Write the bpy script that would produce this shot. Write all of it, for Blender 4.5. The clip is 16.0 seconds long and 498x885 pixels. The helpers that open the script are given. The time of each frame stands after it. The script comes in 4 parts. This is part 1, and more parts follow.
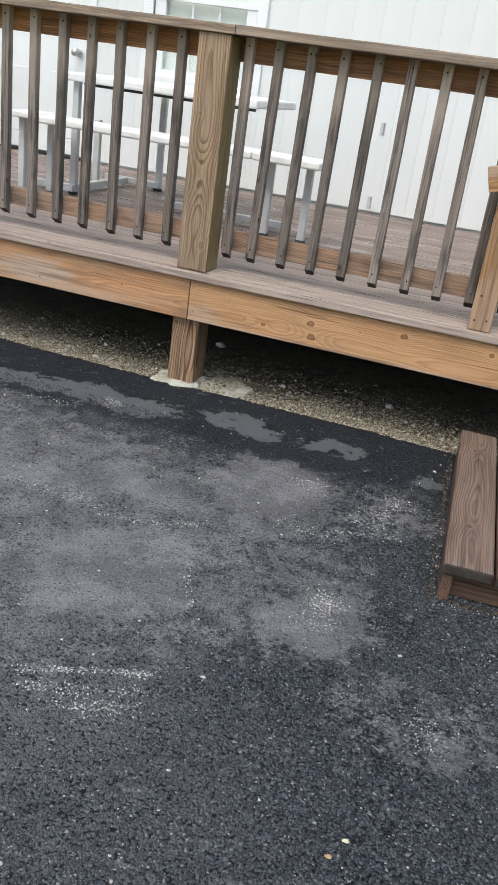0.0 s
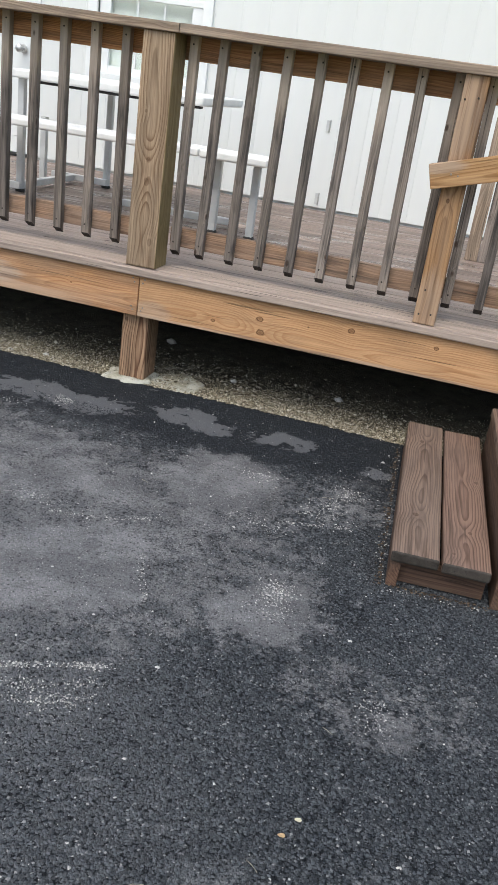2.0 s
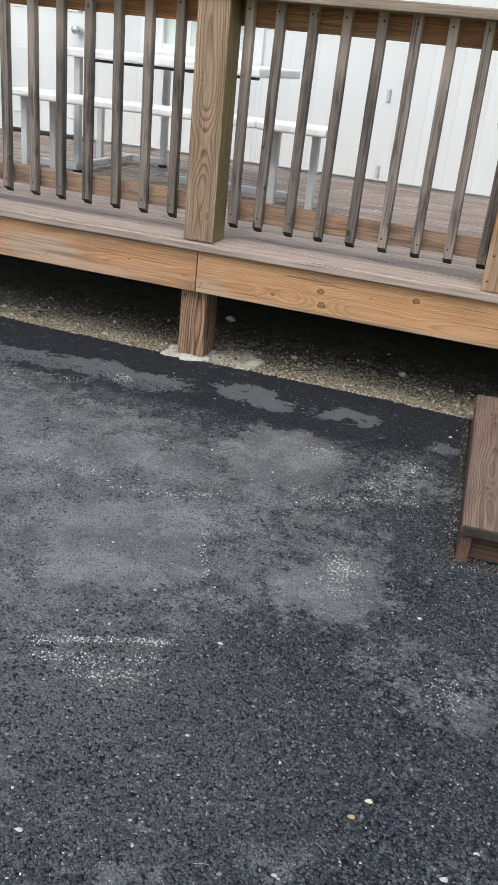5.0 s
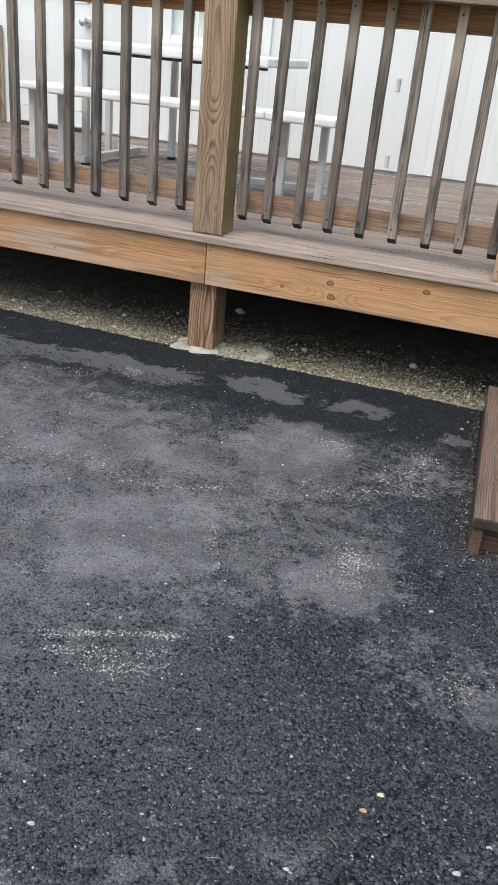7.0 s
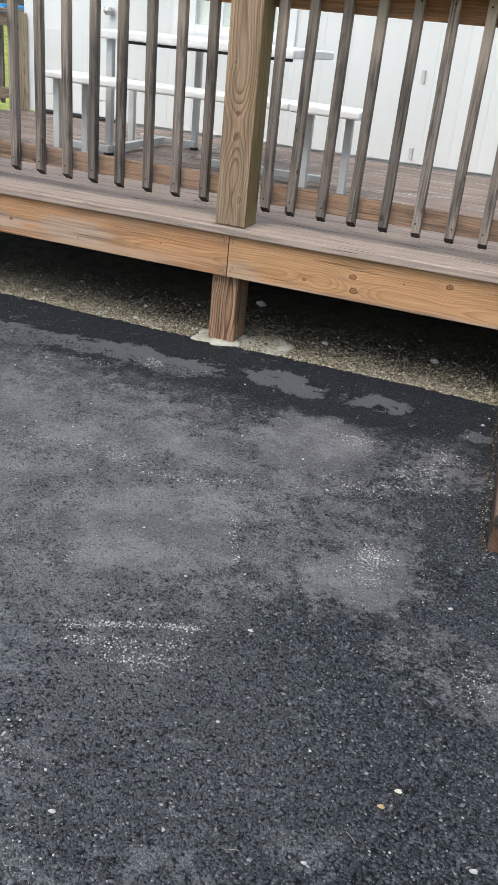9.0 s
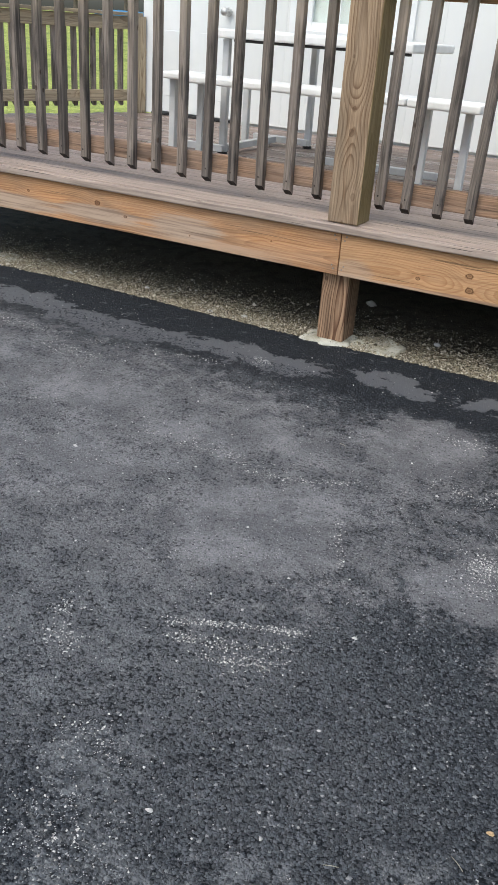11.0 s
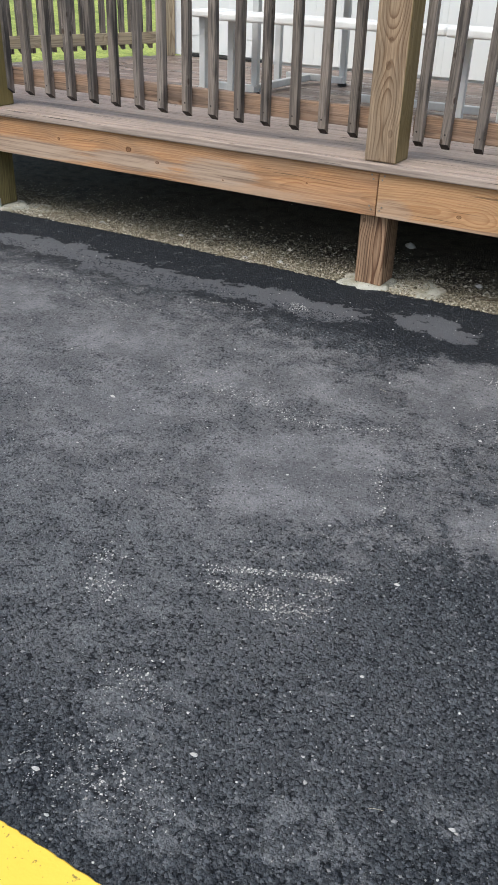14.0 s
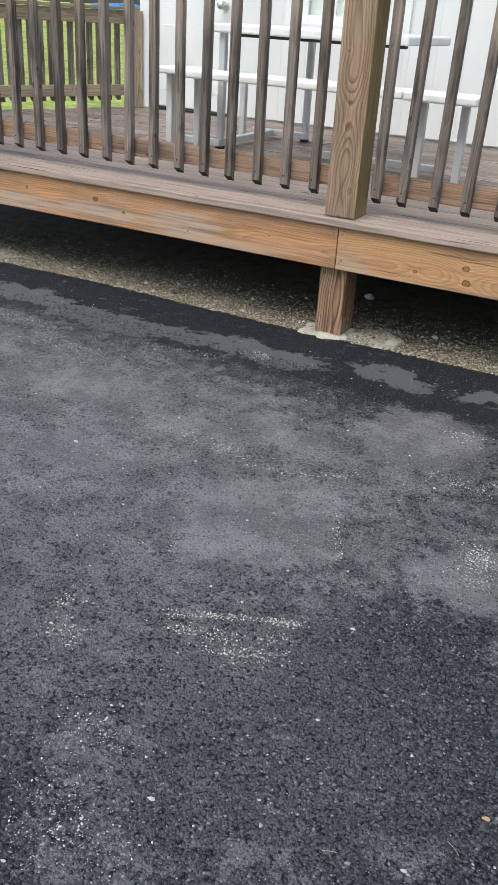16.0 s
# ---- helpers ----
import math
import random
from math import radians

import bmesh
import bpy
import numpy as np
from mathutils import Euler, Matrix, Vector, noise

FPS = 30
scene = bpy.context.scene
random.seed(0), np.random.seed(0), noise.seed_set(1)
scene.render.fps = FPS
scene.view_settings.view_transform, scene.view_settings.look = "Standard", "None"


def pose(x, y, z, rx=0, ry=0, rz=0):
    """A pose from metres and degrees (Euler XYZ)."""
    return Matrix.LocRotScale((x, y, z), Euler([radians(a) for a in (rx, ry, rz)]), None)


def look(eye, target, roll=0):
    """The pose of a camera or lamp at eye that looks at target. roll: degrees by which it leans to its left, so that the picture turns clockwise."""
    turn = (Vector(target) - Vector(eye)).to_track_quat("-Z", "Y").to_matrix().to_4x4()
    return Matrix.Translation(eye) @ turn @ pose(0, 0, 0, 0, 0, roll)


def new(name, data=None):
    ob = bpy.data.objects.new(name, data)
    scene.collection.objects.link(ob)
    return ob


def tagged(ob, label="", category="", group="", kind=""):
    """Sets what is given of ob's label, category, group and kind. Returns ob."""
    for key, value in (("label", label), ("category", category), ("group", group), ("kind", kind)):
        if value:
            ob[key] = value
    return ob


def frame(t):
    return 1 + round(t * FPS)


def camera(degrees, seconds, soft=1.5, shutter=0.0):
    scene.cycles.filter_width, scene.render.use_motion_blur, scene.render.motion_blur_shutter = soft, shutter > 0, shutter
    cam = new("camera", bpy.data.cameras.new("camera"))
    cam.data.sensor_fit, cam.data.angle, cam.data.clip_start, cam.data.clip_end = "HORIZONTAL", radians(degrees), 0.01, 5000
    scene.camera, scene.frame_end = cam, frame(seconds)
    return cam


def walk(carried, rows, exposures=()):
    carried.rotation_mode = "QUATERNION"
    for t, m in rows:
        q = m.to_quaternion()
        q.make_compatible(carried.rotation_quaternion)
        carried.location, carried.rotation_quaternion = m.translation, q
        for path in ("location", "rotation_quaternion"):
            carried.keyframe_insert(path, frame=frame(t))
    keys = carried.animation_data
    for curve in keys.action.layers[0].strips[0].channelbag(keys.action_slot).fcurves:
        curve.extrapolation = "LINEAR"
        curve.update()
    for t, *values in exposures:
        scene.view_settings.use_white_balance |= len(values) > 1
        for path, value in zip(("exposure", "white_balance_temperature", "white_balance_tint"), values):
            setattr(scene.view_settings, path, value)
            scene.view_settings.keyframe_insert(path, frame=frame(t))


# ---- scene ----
cam = camera(33.020, 16.0, soft=0.72)
PATH = [
    (0.0, pose(1.3731, -3.4205, 1.3681, 66.239, -7.496, 19.593)),
    (0.5, pose(1.3740, -3.4376, 1.3756, 66.293, -7.602, 19.695)),
    (1.0, pose(1.3874, -3.4267, 1.3544, 66.475, -6.918, 19.127)),
    (1.5, pose(1.3901, -3.4477, 1.3667, 66.654, -7.415, 17.304)),
    (2.0, pose(1.3992, -3.4555, 1.3770, 66.457, -7.760, 16.346)),
    (2.5, pose(1.3965, -3.4318, 1.3459, 66.722, -7.529, 16.251)),
    (3.0, pose(1.3915, -3.4169, 1.3337, 66.443, -6.116, 18.290)),
    (3.5, pose(1.3897, -3.4164, 1.3325, 65.611, -5.820, 19.109)),
    (4.0, pose(1.3904, -3.4184, 1.3324, 65.540, -6.273, 19.372)),
    (4.5, pose(1.3831, -3.4125, 1.3216, 65.620, -6.528, 19.327)),
    (5.0, pose(1.3858, -3.4049, 1.3100, 65.089, -5.490, 19.851)),
    (7.5, pose(1.3842, -3.3970, 1.3089, 64.300, -4.922, 20.525)),
    (8.0, pose(1.3859, -3.4063, 1.3179, 63.954, -4.956, 20.825)),
    (10.5, pose(1.3389, -3.3799, 1.3012, 63.753, -5.190, 25.915)),
    (11.0, pose(1.3390, -3.3696, 1.2895, 63.338, -3.740, 28.754)),
    (11.5, pose(1.3374, -3.3618, 1.2838, 61.361, -3.275, 29.389)),
    (12.0, pose(1.3336, -3.3565, 1.2774, 60.585, -2.774, 30.125)),
    (12.5, pose(1.3318, -3.3568, 1.2765, 60.140, -2.104, 31.001)),
    (13.0, pose(1.3311, -3.3558, 1.2715, 60.075, -2.116, 30.908)),
    (13.5, pose(1.3363, -3.3511, 1.2693, 59.874, -1.724, 30.578)),
    (14.0, pose(1.3297, -3.3494, 1.2675, 59.892, -1.596, 30.584)),
    (14.5, pose(1.3443, -3.3585, 1.2753, 59.782, -1.379, 30.538)),
    (15.0, pose(1.3498, -3.3672, 1.2862, 59.716, -1.483, 30.477)),
    (15.5, pose(1.3546, -3.3815, 1.3026, 60.817, -2.653, 29.120)),
    (16.0, pose(1.3561, -3.3844, 1.3053, 62.856, -3.201, 28.605)),
]
walk(cam, PATH, [(0.0, 0.68, 6300.0, 4.5), (16.0, 0.68, 6300.0, 4.5)])

TOP = 0.548          # deck surface
WALL_Y = 2.84        # face of the building
STEP = 0.1359        # baluster spacing


# ---------------------------------------------------------------- world and light
world = bpy.data.worlds.new("overcast_sky")
scene.world = world
world.use_nodes = True
wn, wl = world.node_tree.nodes, world.node_tree.links
sky = wn.new("ShaderNodeTexSky")
sky.sky_type, sky.sun_disc = "NISHITA", False
sky.sun_elevation, sky.sun_rotation = radians(58), radians(200)
sky.air_density, sky.dust_density, sky.ozone_density = 1.0, 4.0, 1.0
wl.new(sky.outputs["Color"], wn["Background"].inputs["Color"])
wn["Background"].inputs["Strength"].default_value = 0.15

sun_data = bpy.data.lights.new("sun", "SUN")
sun_data.energy, sun_data.angle, sun_data.color = 0.9, radians(35), (1.0, 0.985, 0.96)
sun = new("sun", sun_data)
sun.matrix_world = look((1.5, -6, 10), (0, 0, 0))


# ---------------------------------------------------------------- material helpers
class Nodes:
    def __init__(self, name):
        self.mat = bpy.data.materials.new(name)
        self.mat.use_nodes = True
        self.t = self.mat.node_tree
        self.bsdf = self.t.nodes["Principled BSDF"]

    def put(self, socket, v):
        if hasattr(v, "is_output"):
            self.t.links.new(v, socket)
        else:
            socket.default_value = v

    def node(self, kind, out=0, props=(), **ins):
        n = self.t.nodes.new(kind)
        for k, v in dict(props).items():
            if k == "operation":
                n.operation = v
            elif k == "feature":
                n.feature = v
            elif k == "dims":
                n.noise_dimensions = v
        for k, v in ins.items():
            self.put(n.inputs[int(k[1:])] if k[0] == "i" and k[1:].isdigit() else n.inputs[k], v)
        return n.outputs[out]

    def math(self, op, a, b=0.0, c=0.0):
        return self.node("ShaderNodeMath", 0, {"operation": op}, i0=a, i1=b, i2=c)

    def vec(self, op, a, b=(0, 0, 0)):
        return self.node("ShaderNodeVectorMath", 0, {"operation": op}, i0=a, i1=b)

    def xyz(self, v):
        n = self.t.nodes.new("ShaderNodeSeparateXYZ")
        self.put(n.inputs[0], v)
        return n.outputs

    def joinv(self, x, y, z):
        return self.node("ShaderNodeCombineXYZ", 0, (), i0=x, i1=y, i2=z)

    def noise(self, v, scale, detail=3.0, rough=0.55):
        return self.node("ShaderNodeTexNoise", 0, (), Vector=v, Scale=scale, Detail=detail, Roughness=rough)

    def voronoi(self, v, scale, out=0, feature="F1"):
        return self.node("ShaderNodeTexVoronoi", out, {"feature": feature}, Vector=v, Scale=scale)

    def ramp(self, f, stops):
        n = self.t.nodes.new("ShaderNodeValToRGB")
        e = n.color_ramp.elements
        while len(e) < len(stops):
            e.new(0.5)
        for el, (p, c) in zip(e, stops):
            el.position = p
            el.color = (c, c, c, 1) if isinstance(c, (int, float)) else (*c, 1)
        self.put(n.inputs[0], f)
        return n.outputs[0]

    def mix(self, f, a, b, blend="MIX"):
        n = self.t.nodes.new("ShaderNodeMix")
        n.data_type, n.blend_type = "RGBA", blend
        for s, v in ((n.inputs[0], f), (n.inputs[6], a), (n.inputs[7], b)):
            self.put(s, (*v, 1) if isinstance(v, tuple) and len(v) == 3 else v)
        return n.outputs[2]

    def smooth(self, v, lo, hi):
        n = self.t.nodes.new("ShaderNodeMapRange")
        n.interpolation_type = "SMOOTHSTEP"
        for s, q in zip(n.inputs[:3], (v, lo, hi)):
            self.put(s, q)
        return n.outputs[0]

    def coords(self):
        return self.t.nodes.new("ShaderNodeTexCoord").outputs["Object"]

    def random(self):
        return self.t.nodes.new("ShaderNodeObjectInfo").outputs["Random"]

    def done(self, color, rough=0.7, height=None, strength=0.4, dist=0.002, metal=0.0):
        self.put(self.bsdf.inputs["Base Color"], (*color, 1) if isinstance(color, tuple) else color)
        self.put(self.bsdf.inputs["Roughness"], rough)
        self.put(self.bsdf.inputs["Metallic"], metal)
        if height is not None:
            self.put(self.bsdf.inputs["Normal"], self.node("ShaderNodeBump", 0, (), Strength=strength, Distance=dist, Height=height))
        return self.mat


def wood(name, early, late, grey, weather=0.3, ring=0.005, knots=(), knot_random=True, dark=0.35, contrast=0.8, vary=0.25, rough=0.72, checks=0.6, knot_dark=0.85, streaks=0.45, wet=0.0, flat_knots=False, sheltered=0.0, green_side=0.0, bleach=(), pith=None, knot_cells=(2.6, 6.0, 0.03, 0.085)):
    """Sawn timber; the grain runs along the object's own x."""
    n = Nodes(name)
    n.bsdf.inputs["Specular IOR Level"].default_value = 0.4 if wet else 0.2
    rnd = n.random()
    shift = n.math("MULTIPLY", rnd, 37.0)
    p = n.coords()
    x, y, z = n.xyz(p)
    xs = n.math("ADD", x, shift)
    along = n.joinv(n.math("MULTIPLY", xs, 0.5), n.math("MULTIPLY", y, 2.5), n.math("MULTIPLY", z, 2.5))
    wobble = n.math("SUBTRACT", n.noise(along, 2.4, 1.5), 0.5)
    fine_w = n.math("SUBTRACT", n.noise(n.joinv(n.math("MULTIPLY", xs, 2.4), n.math("MULTIPLY", y, 22.0), n.math("MULTIPLY", z, 22.0)), 1.0, 3.0), 0.5)
    # distance from the pith, which lies off the board
    oy = n.math("ADD", y, n.math("MULTIPLY_ADD", rnd, 0.10, 0.02))
    oz = n.math("ADD", z, n.math("MULTIPLY_ADD", n.math("FRACT", n.math("MULTIPLY", rnd, 7.3)), 0.16, -0.08))
    if pith:
        # a flat-sawn face: the pith runs close behind it and drifts, which draws pointed arches
        drift = n.math("SUBTRACT", n.noise(n.joinv(n.math("MULTIPLY", xs, 1.0), 3.0, 7.0), 1.5, 1.5), 0.5)
        sway = n.math("SUBTRACT", n.noise(n.joinv(n.math("MULTIPLY", xs, 1.0), 9.0, 1.0), 1.4, 2.0), 0.5)
        oy = n.math("ADD", n.math("SUBTRACT", y, pith[0]), n.math("MULTIPLY", sway if flat_knots else drift, pith[2]))
        oz = n.math("ADD", n.math("SUBTRACT", z, pith[1]), n.math("MULTIPLY", drift if flat_knots else sway, pith[2]))
    r = n.math("SQRT", n.math("ADD", n.math("MULTIPLY", oy, oy), n.math("MULTIPLY", oz, oz)))
    r = n.math("ADD", r, n.math("MULTIPLY", wobble, 0.016 if pith else 0.085))
    r = n.math("ADD", r, n.math("MULTIPLY", fine_w, 0.006))
    thread = n.noise(n.joinv(n.math("MULTIPLY", xs, 3.0), n.math("MULTIPLY", y, 75.0), n.math("MULTIPLY", z, 75.0)), 1.0, 6.0, 0.68)
    spot = halo = None
    for kx, kz, size in knots:
        dx = n.math("MULTIPLY", n.math("SUBTRACT", x, kx), 0.75)
        dz = n.math("SUBTRACT", y if flat_knots else z, kz)
        d = n.math("SQRT", n.math("ADD", n.math("MULTIPLY", dx, dx), n.math("MULTIPLY", dz, dz)))
        bump = n.math("POWER", 2.718, n.math("MULTIPLY", n.math("MULTIPLY", d, d), -1.0 / (3.4 * size) ** 2))
        r = n.math("ADD", r, n.math("MULTIPLY", bump, size * 0.85))
        d = n.math("MULTIPLY", d, n.math("ADD", n.math("MULTIPLY_ADD", fine_w, 1.2, 1.0), n.math("MULTIPLY", n.math("SUBTRACT", n.noise(p, 55.0, 3.0), 0.5), 0.9)))
        rim = n.math("MULTIPLY", n.smooth(d, size * 0.26, size * 0.44), n.math("SUBTRACT", 1.0, n.smooth(d, size * 0.46, size * 0.72)))
        heart = n.math("MULTIPLY", n.math("SUBTRACT", 1.0, n.smooth(d, size * 0.20, size * 0.50)), n.math("MULTIPLY_ADD", thread, 0.9, 0.25))
        core = n.math("MAXIMUM", rim, heart)
        spot = core if spot is None else n.math("MAXIMUM", spot, core)
        ring_glow = n.math("MULTIPLY", n.smooth(d, size * 0.5, size * 0.8), n.math("SUBTRACT", 1.0, n.smooth(d, size * 0.9, size * 1.7)))
        halo = ring_glow if halo is None else n.math("MAXIMUM", halo, ring_glow)
    if knot_random:
        cell = n.voronoi(n.joinv(n.math("MULTIPLY", xs, knot_cells[0]), n.math("MULTIPLY_ADD", y, knot_cells[1], shift), n.math("MULTIPLY", z, knot_cells[1])), 1.0, 0)
        core = n.math("SUBTRACT", 1.0, n.smooth(cell, knot_cells[2], knot_cells[3]))
        r = n.math("ADD", r, n.math("MULTIPLY", n.math("SUBTRACT", 1.0, n.smooth(cell, 0.0, 0.28)), 0.018))
        spot = core if spot is None else n.math("MAXIMUM", spot, core)
    saw = n.math("FRACT", n.math("ADD", n.math("DIVIDE", r, ring), n.math("MULTIPLY", fine_w, 0.35)))
    band = n.ramp(saw, [(0.0, 0.0), (0.40, 0.10), (0.66, 0.55), (0.84, 1.0), (0.93, 0.9), (1.0, 0.0)])
    fibre = n.noise(n.joinv(n.math("MULTIPLY", xs, 5.0), n.math("MULTIPLY", y, 260.0), n.math("MULTIPLY", z, 260.0)), 1.0, 3.0, 0.6)
    stain = n.noise(n.joinv(n.math("MULTIPLY", xs, 1.4), n.math("MULTIPLY", y, 8.0), n.math("MULTIPLY", z, 8.0)), 1.3, 4.0, 0.6)
    col = n.mix(n.math("MULTIPLY", band, contrast), early, late)
    col = n.mix(n.math("MULTIPLY", n.smooth(n.math("MULTIPLY_ADD", rnd, 0.25, stain), 0.62 - 0.5 * weather, 0.95 - 0.35 * weather), min(1.0, 0.25 + weather)), col, grey)
    col = n.mix(n.math("MULTIPLY", n.smooth(fibre, 0.40, 0.75), 0.35), col, tuple(0.45 * q for q in late))
    streak = n.noise(n.joinv(n.math("MULTIPLY", xs, 1.7), n.math("MULTIPLY", y, 55.0), n.math("MULTIPLY", z, 55.0)), 1.0, 4.0, 0.6)
    col = n.mix(n.math("MULTIPLY", n.smooth(streak, 0.46, 0.68), streaks), col, tuple(0.55 * q for q in late))
    col = n.mix(n.math("MULTIPLY", n.math("SUBTRACT", 1.0, n.smooth(streak, 0.28, 0.46)), streaks * 0.6), col, tuple(min(0.8, 1.35 * q) for q in early))
    cloud = n.noise(n.joinv(n.math("MULTIPLY", xs, 2.0), n.math("MULTIPLY", y, 6.0), n.math("MULTIPLY", z, 6.0)), 1.5, 3.0)
    blotch = n.smooth(n.math("ADD", n.math("MULTIPLY", cloud, 0.85), n.math("MULTIPLY", thread, 0.75)), 0.77, 0.97)
    col = n.mix(n.math("MULTIPLY", blotch, dark), col, tuple(0.35 * q for q in grey))
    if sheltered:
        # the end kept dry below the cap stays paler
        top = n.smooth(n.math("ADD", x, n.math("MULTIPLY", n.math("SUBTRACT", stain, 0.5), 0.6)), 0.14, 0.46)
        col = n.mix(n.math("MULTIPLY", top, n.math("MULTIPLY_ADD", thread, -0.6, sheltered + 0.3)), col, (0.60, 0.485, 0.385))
    for bx, bz, rx, rz, amount in bleach:
        # sun-bleached stretch with grey weathered fibre
        dx = n.math("DIVIDE", n.math("SUBTRACT", x, bx), rx)
        dz = n.math("DIVIDE", n.math("SUBTRACT", z, bz), rz)
        d = n.math("ADD", n.math("MULTIPLY", dx, dx), n.math("MULTIPLY", dz, dz))
        worn = n.math("SUBTRACT", 1.0, n.smooth(n.math("ADD", d, n.math("MULTIPLY", n.math("SUBTRACT", thread, 0.5), 2.6)), 0.35, 1.25))
        col = n.mix(n.math("MULTIPLY", worn, amount), col, n.mix(n.smooth(streak, 0.42, 0.62), (0.42, 0.315, 0.235), (0.23, 0.165, 0.125)))
    if green_side:
        # algae on the damp side
        side = n.math("SUBTRACT", 1.0, n.smooth(n.math("ADD", z, n.math("MULTIPLY", fine_w, 0.004)), -0.0672, -0.0655))
        col = n.mix(n.math("MULTIPLY", side, green_side), col, n.mix(stain, (0.16, 0.125, 0.042), (0.30, 0.235, 0.095)))
    if halo is not None:
        col = n.mix(n.math("MULTIPLY", halo, 0.10), col, tuple(min(0.8, 1.3 * q) for q in early))
    if spot is not None:
        col = n.mix(n.math("MULTIPLY", spot, knot_dark), col, tuple(0.24 * a + 0.5 * b for a, b in zip(late, (0.055, 0.022, 0.008))))
    tone = n.math("MULTIPLY_ADD", n.math("FRACT", n.math("MULTIPLY", rnd, 91.7)), 2 * vary, 1 - vary)
    col = n.mix(1.0, col, n.joinv(tone, tone, tone), "MULTIPLY")
    crack = n.smooth(n.noise(n.joinv(n.math("MULTIPLY", xs, 2.2), n.math("MULTIPLY", y, 120.0), n.math("MULTIPLY", z, 120.0)), 1.0, 1.0), 0.68 - 0.03 * (checks >= 1), 0.76 - 0.03 * (checks >= 1))
    col = n.mix(n.math("MULTIPLY", crack, checks), col, tuple(0.15 * q for q in grey))
    height = n.math("SUBTRACT", n.math("ADD", n.math("MULTIPLY", band, 0.4), n.math("MULTIPLY", fibre, 0.9)), n.math("MULTIPLY", crack, 1.2))
    if wet:
        rough = n.math("SUBTRACT", rough, n.math("MULTIPLY", n.smooth(n.noise(n.joinv(n.math("MULTIPLY", xs, 1.5), n.math("MULTIPLY", y, 5.0), 0.0), 1.6, 3.0), 0.5, 0.66), wet))
    return n.done(col, rough, height, 0.5, 0.0015)


def blobs(n, wx, wy, rows, inner, outer):
    """Soft ellipses: centre x, y, radii and, in a fifth column, an amount."""
    total = None
    for cx, cy, rx, ry, *amount in rows:
        dx = n.math("DIVIDE", n.math("SUBTRACT", wx, cx), rx)
        dy = n.math("DIVIDE", n.math("SUBTRACT", wy, cy), ry)
        d = n.math("ADD", n.math("MULTIPLY", dx, dx), n.math("MULTIPLY", dy, dy))
        m = n.math("MULTIPLY", n.math("SUBTRACT", 1.0, n.smooth(d, inner, outer)), amount[0] if amount else 1.0)
        total = m if total is None else n.math("MAXIMUM", total, m)
    return total


def silt_fields(n, flat):
    """Where silt covers the stone, where it lies smooth, and its colour."""
    wx, wy = n.xyz(n.node("ShaderNodeVectorMath", 0, {"operation": "MULTIPLY_ADD"}, i0=n.node("ShaderNodeTexNoise", 1, (), Vector=flat, Scale=6.0, Detail=6.0, Roughness=0.66), i1=(0.30, 0.30, 0), i2=n.vec("SUBTRACT", flat, (0.15, 0.15, 0))))[:2]
    big = n.noise(flat, 2.3, 4.0, 0.6)
    mot = n.noise(flat, 12.0, 6.0, 0.68)
    crumbs = n.noise(flat, 60.0, 4.0, 0.7)
    field = n.math("ADD", blobs(n, wx, wy, WORN, 0.0, 1.6), n.math("MULTIPLY", n.math("SUBTRACT", big, 0.5), 0.9))
    field = n.math("ADD", field, n.math("MULTIPLY", n.math("SUBTRACT", mot, 0.5), 1.6))
    field = n.math("ADD", field, n.math("MULTIPLY", n.math("SUBTRACT", n.noise(flat, 25.0, 6.0, 0.72), 0.5), 1.5))
    field = n.math("ADD", field, n.math("MULTIPLY", n.math("SUBTRACT", crumbs, 0.5), 1.5))
    film = n.math("MULTIPLY", n.smooth(field, 0.20, 0.50), 0.95)
    holes = n.smooth(n.noise(flat, 9.0, 9.0, 0.76), 0.485, 0.565)
    film = n.math("MULTIPLY", film, n.math("SUBTRACT", 1.0, n.math("MULTIPLY", holes, 0.76)))
    calm = n.math("ADD", blobs(n, wx, wy, CALM, 0.0, 1.5), n.math("ADD", n.math("MULTIPLY", n.math("SUBTRACT", mot, 0.5), 0.8), n.math("MULTIPLY", n.math("SUBTRACT", crumbs, 0.5), 0.9)))
    calm = n.math("MULTIPLY", n.smooth(calm, 0.34, 0.62), 0.80)
    film = n.math("MAXIMUM", film, calm)
    silt = n.mix(n.smooth(n.noise(flat, 5.0, 6.0, 0.68), 0.38, 0.62), (0.150, 0.149, 0.152), (0.250, 0.246, 0.249))
    silt = n.mix(n.smooth(wy, -1.75, -2.15), silt, (0.176, 0.182, 0.188))
    dusty = n.math("MULTIPLY", blobs(n, wx, wy, VEIL, 0.0, 1.5), n.math("MULTIPLY_ADD", mot, 1.2, 0.1))
    return wx, wy, mot, crumbs, film, calm, silt, dusty


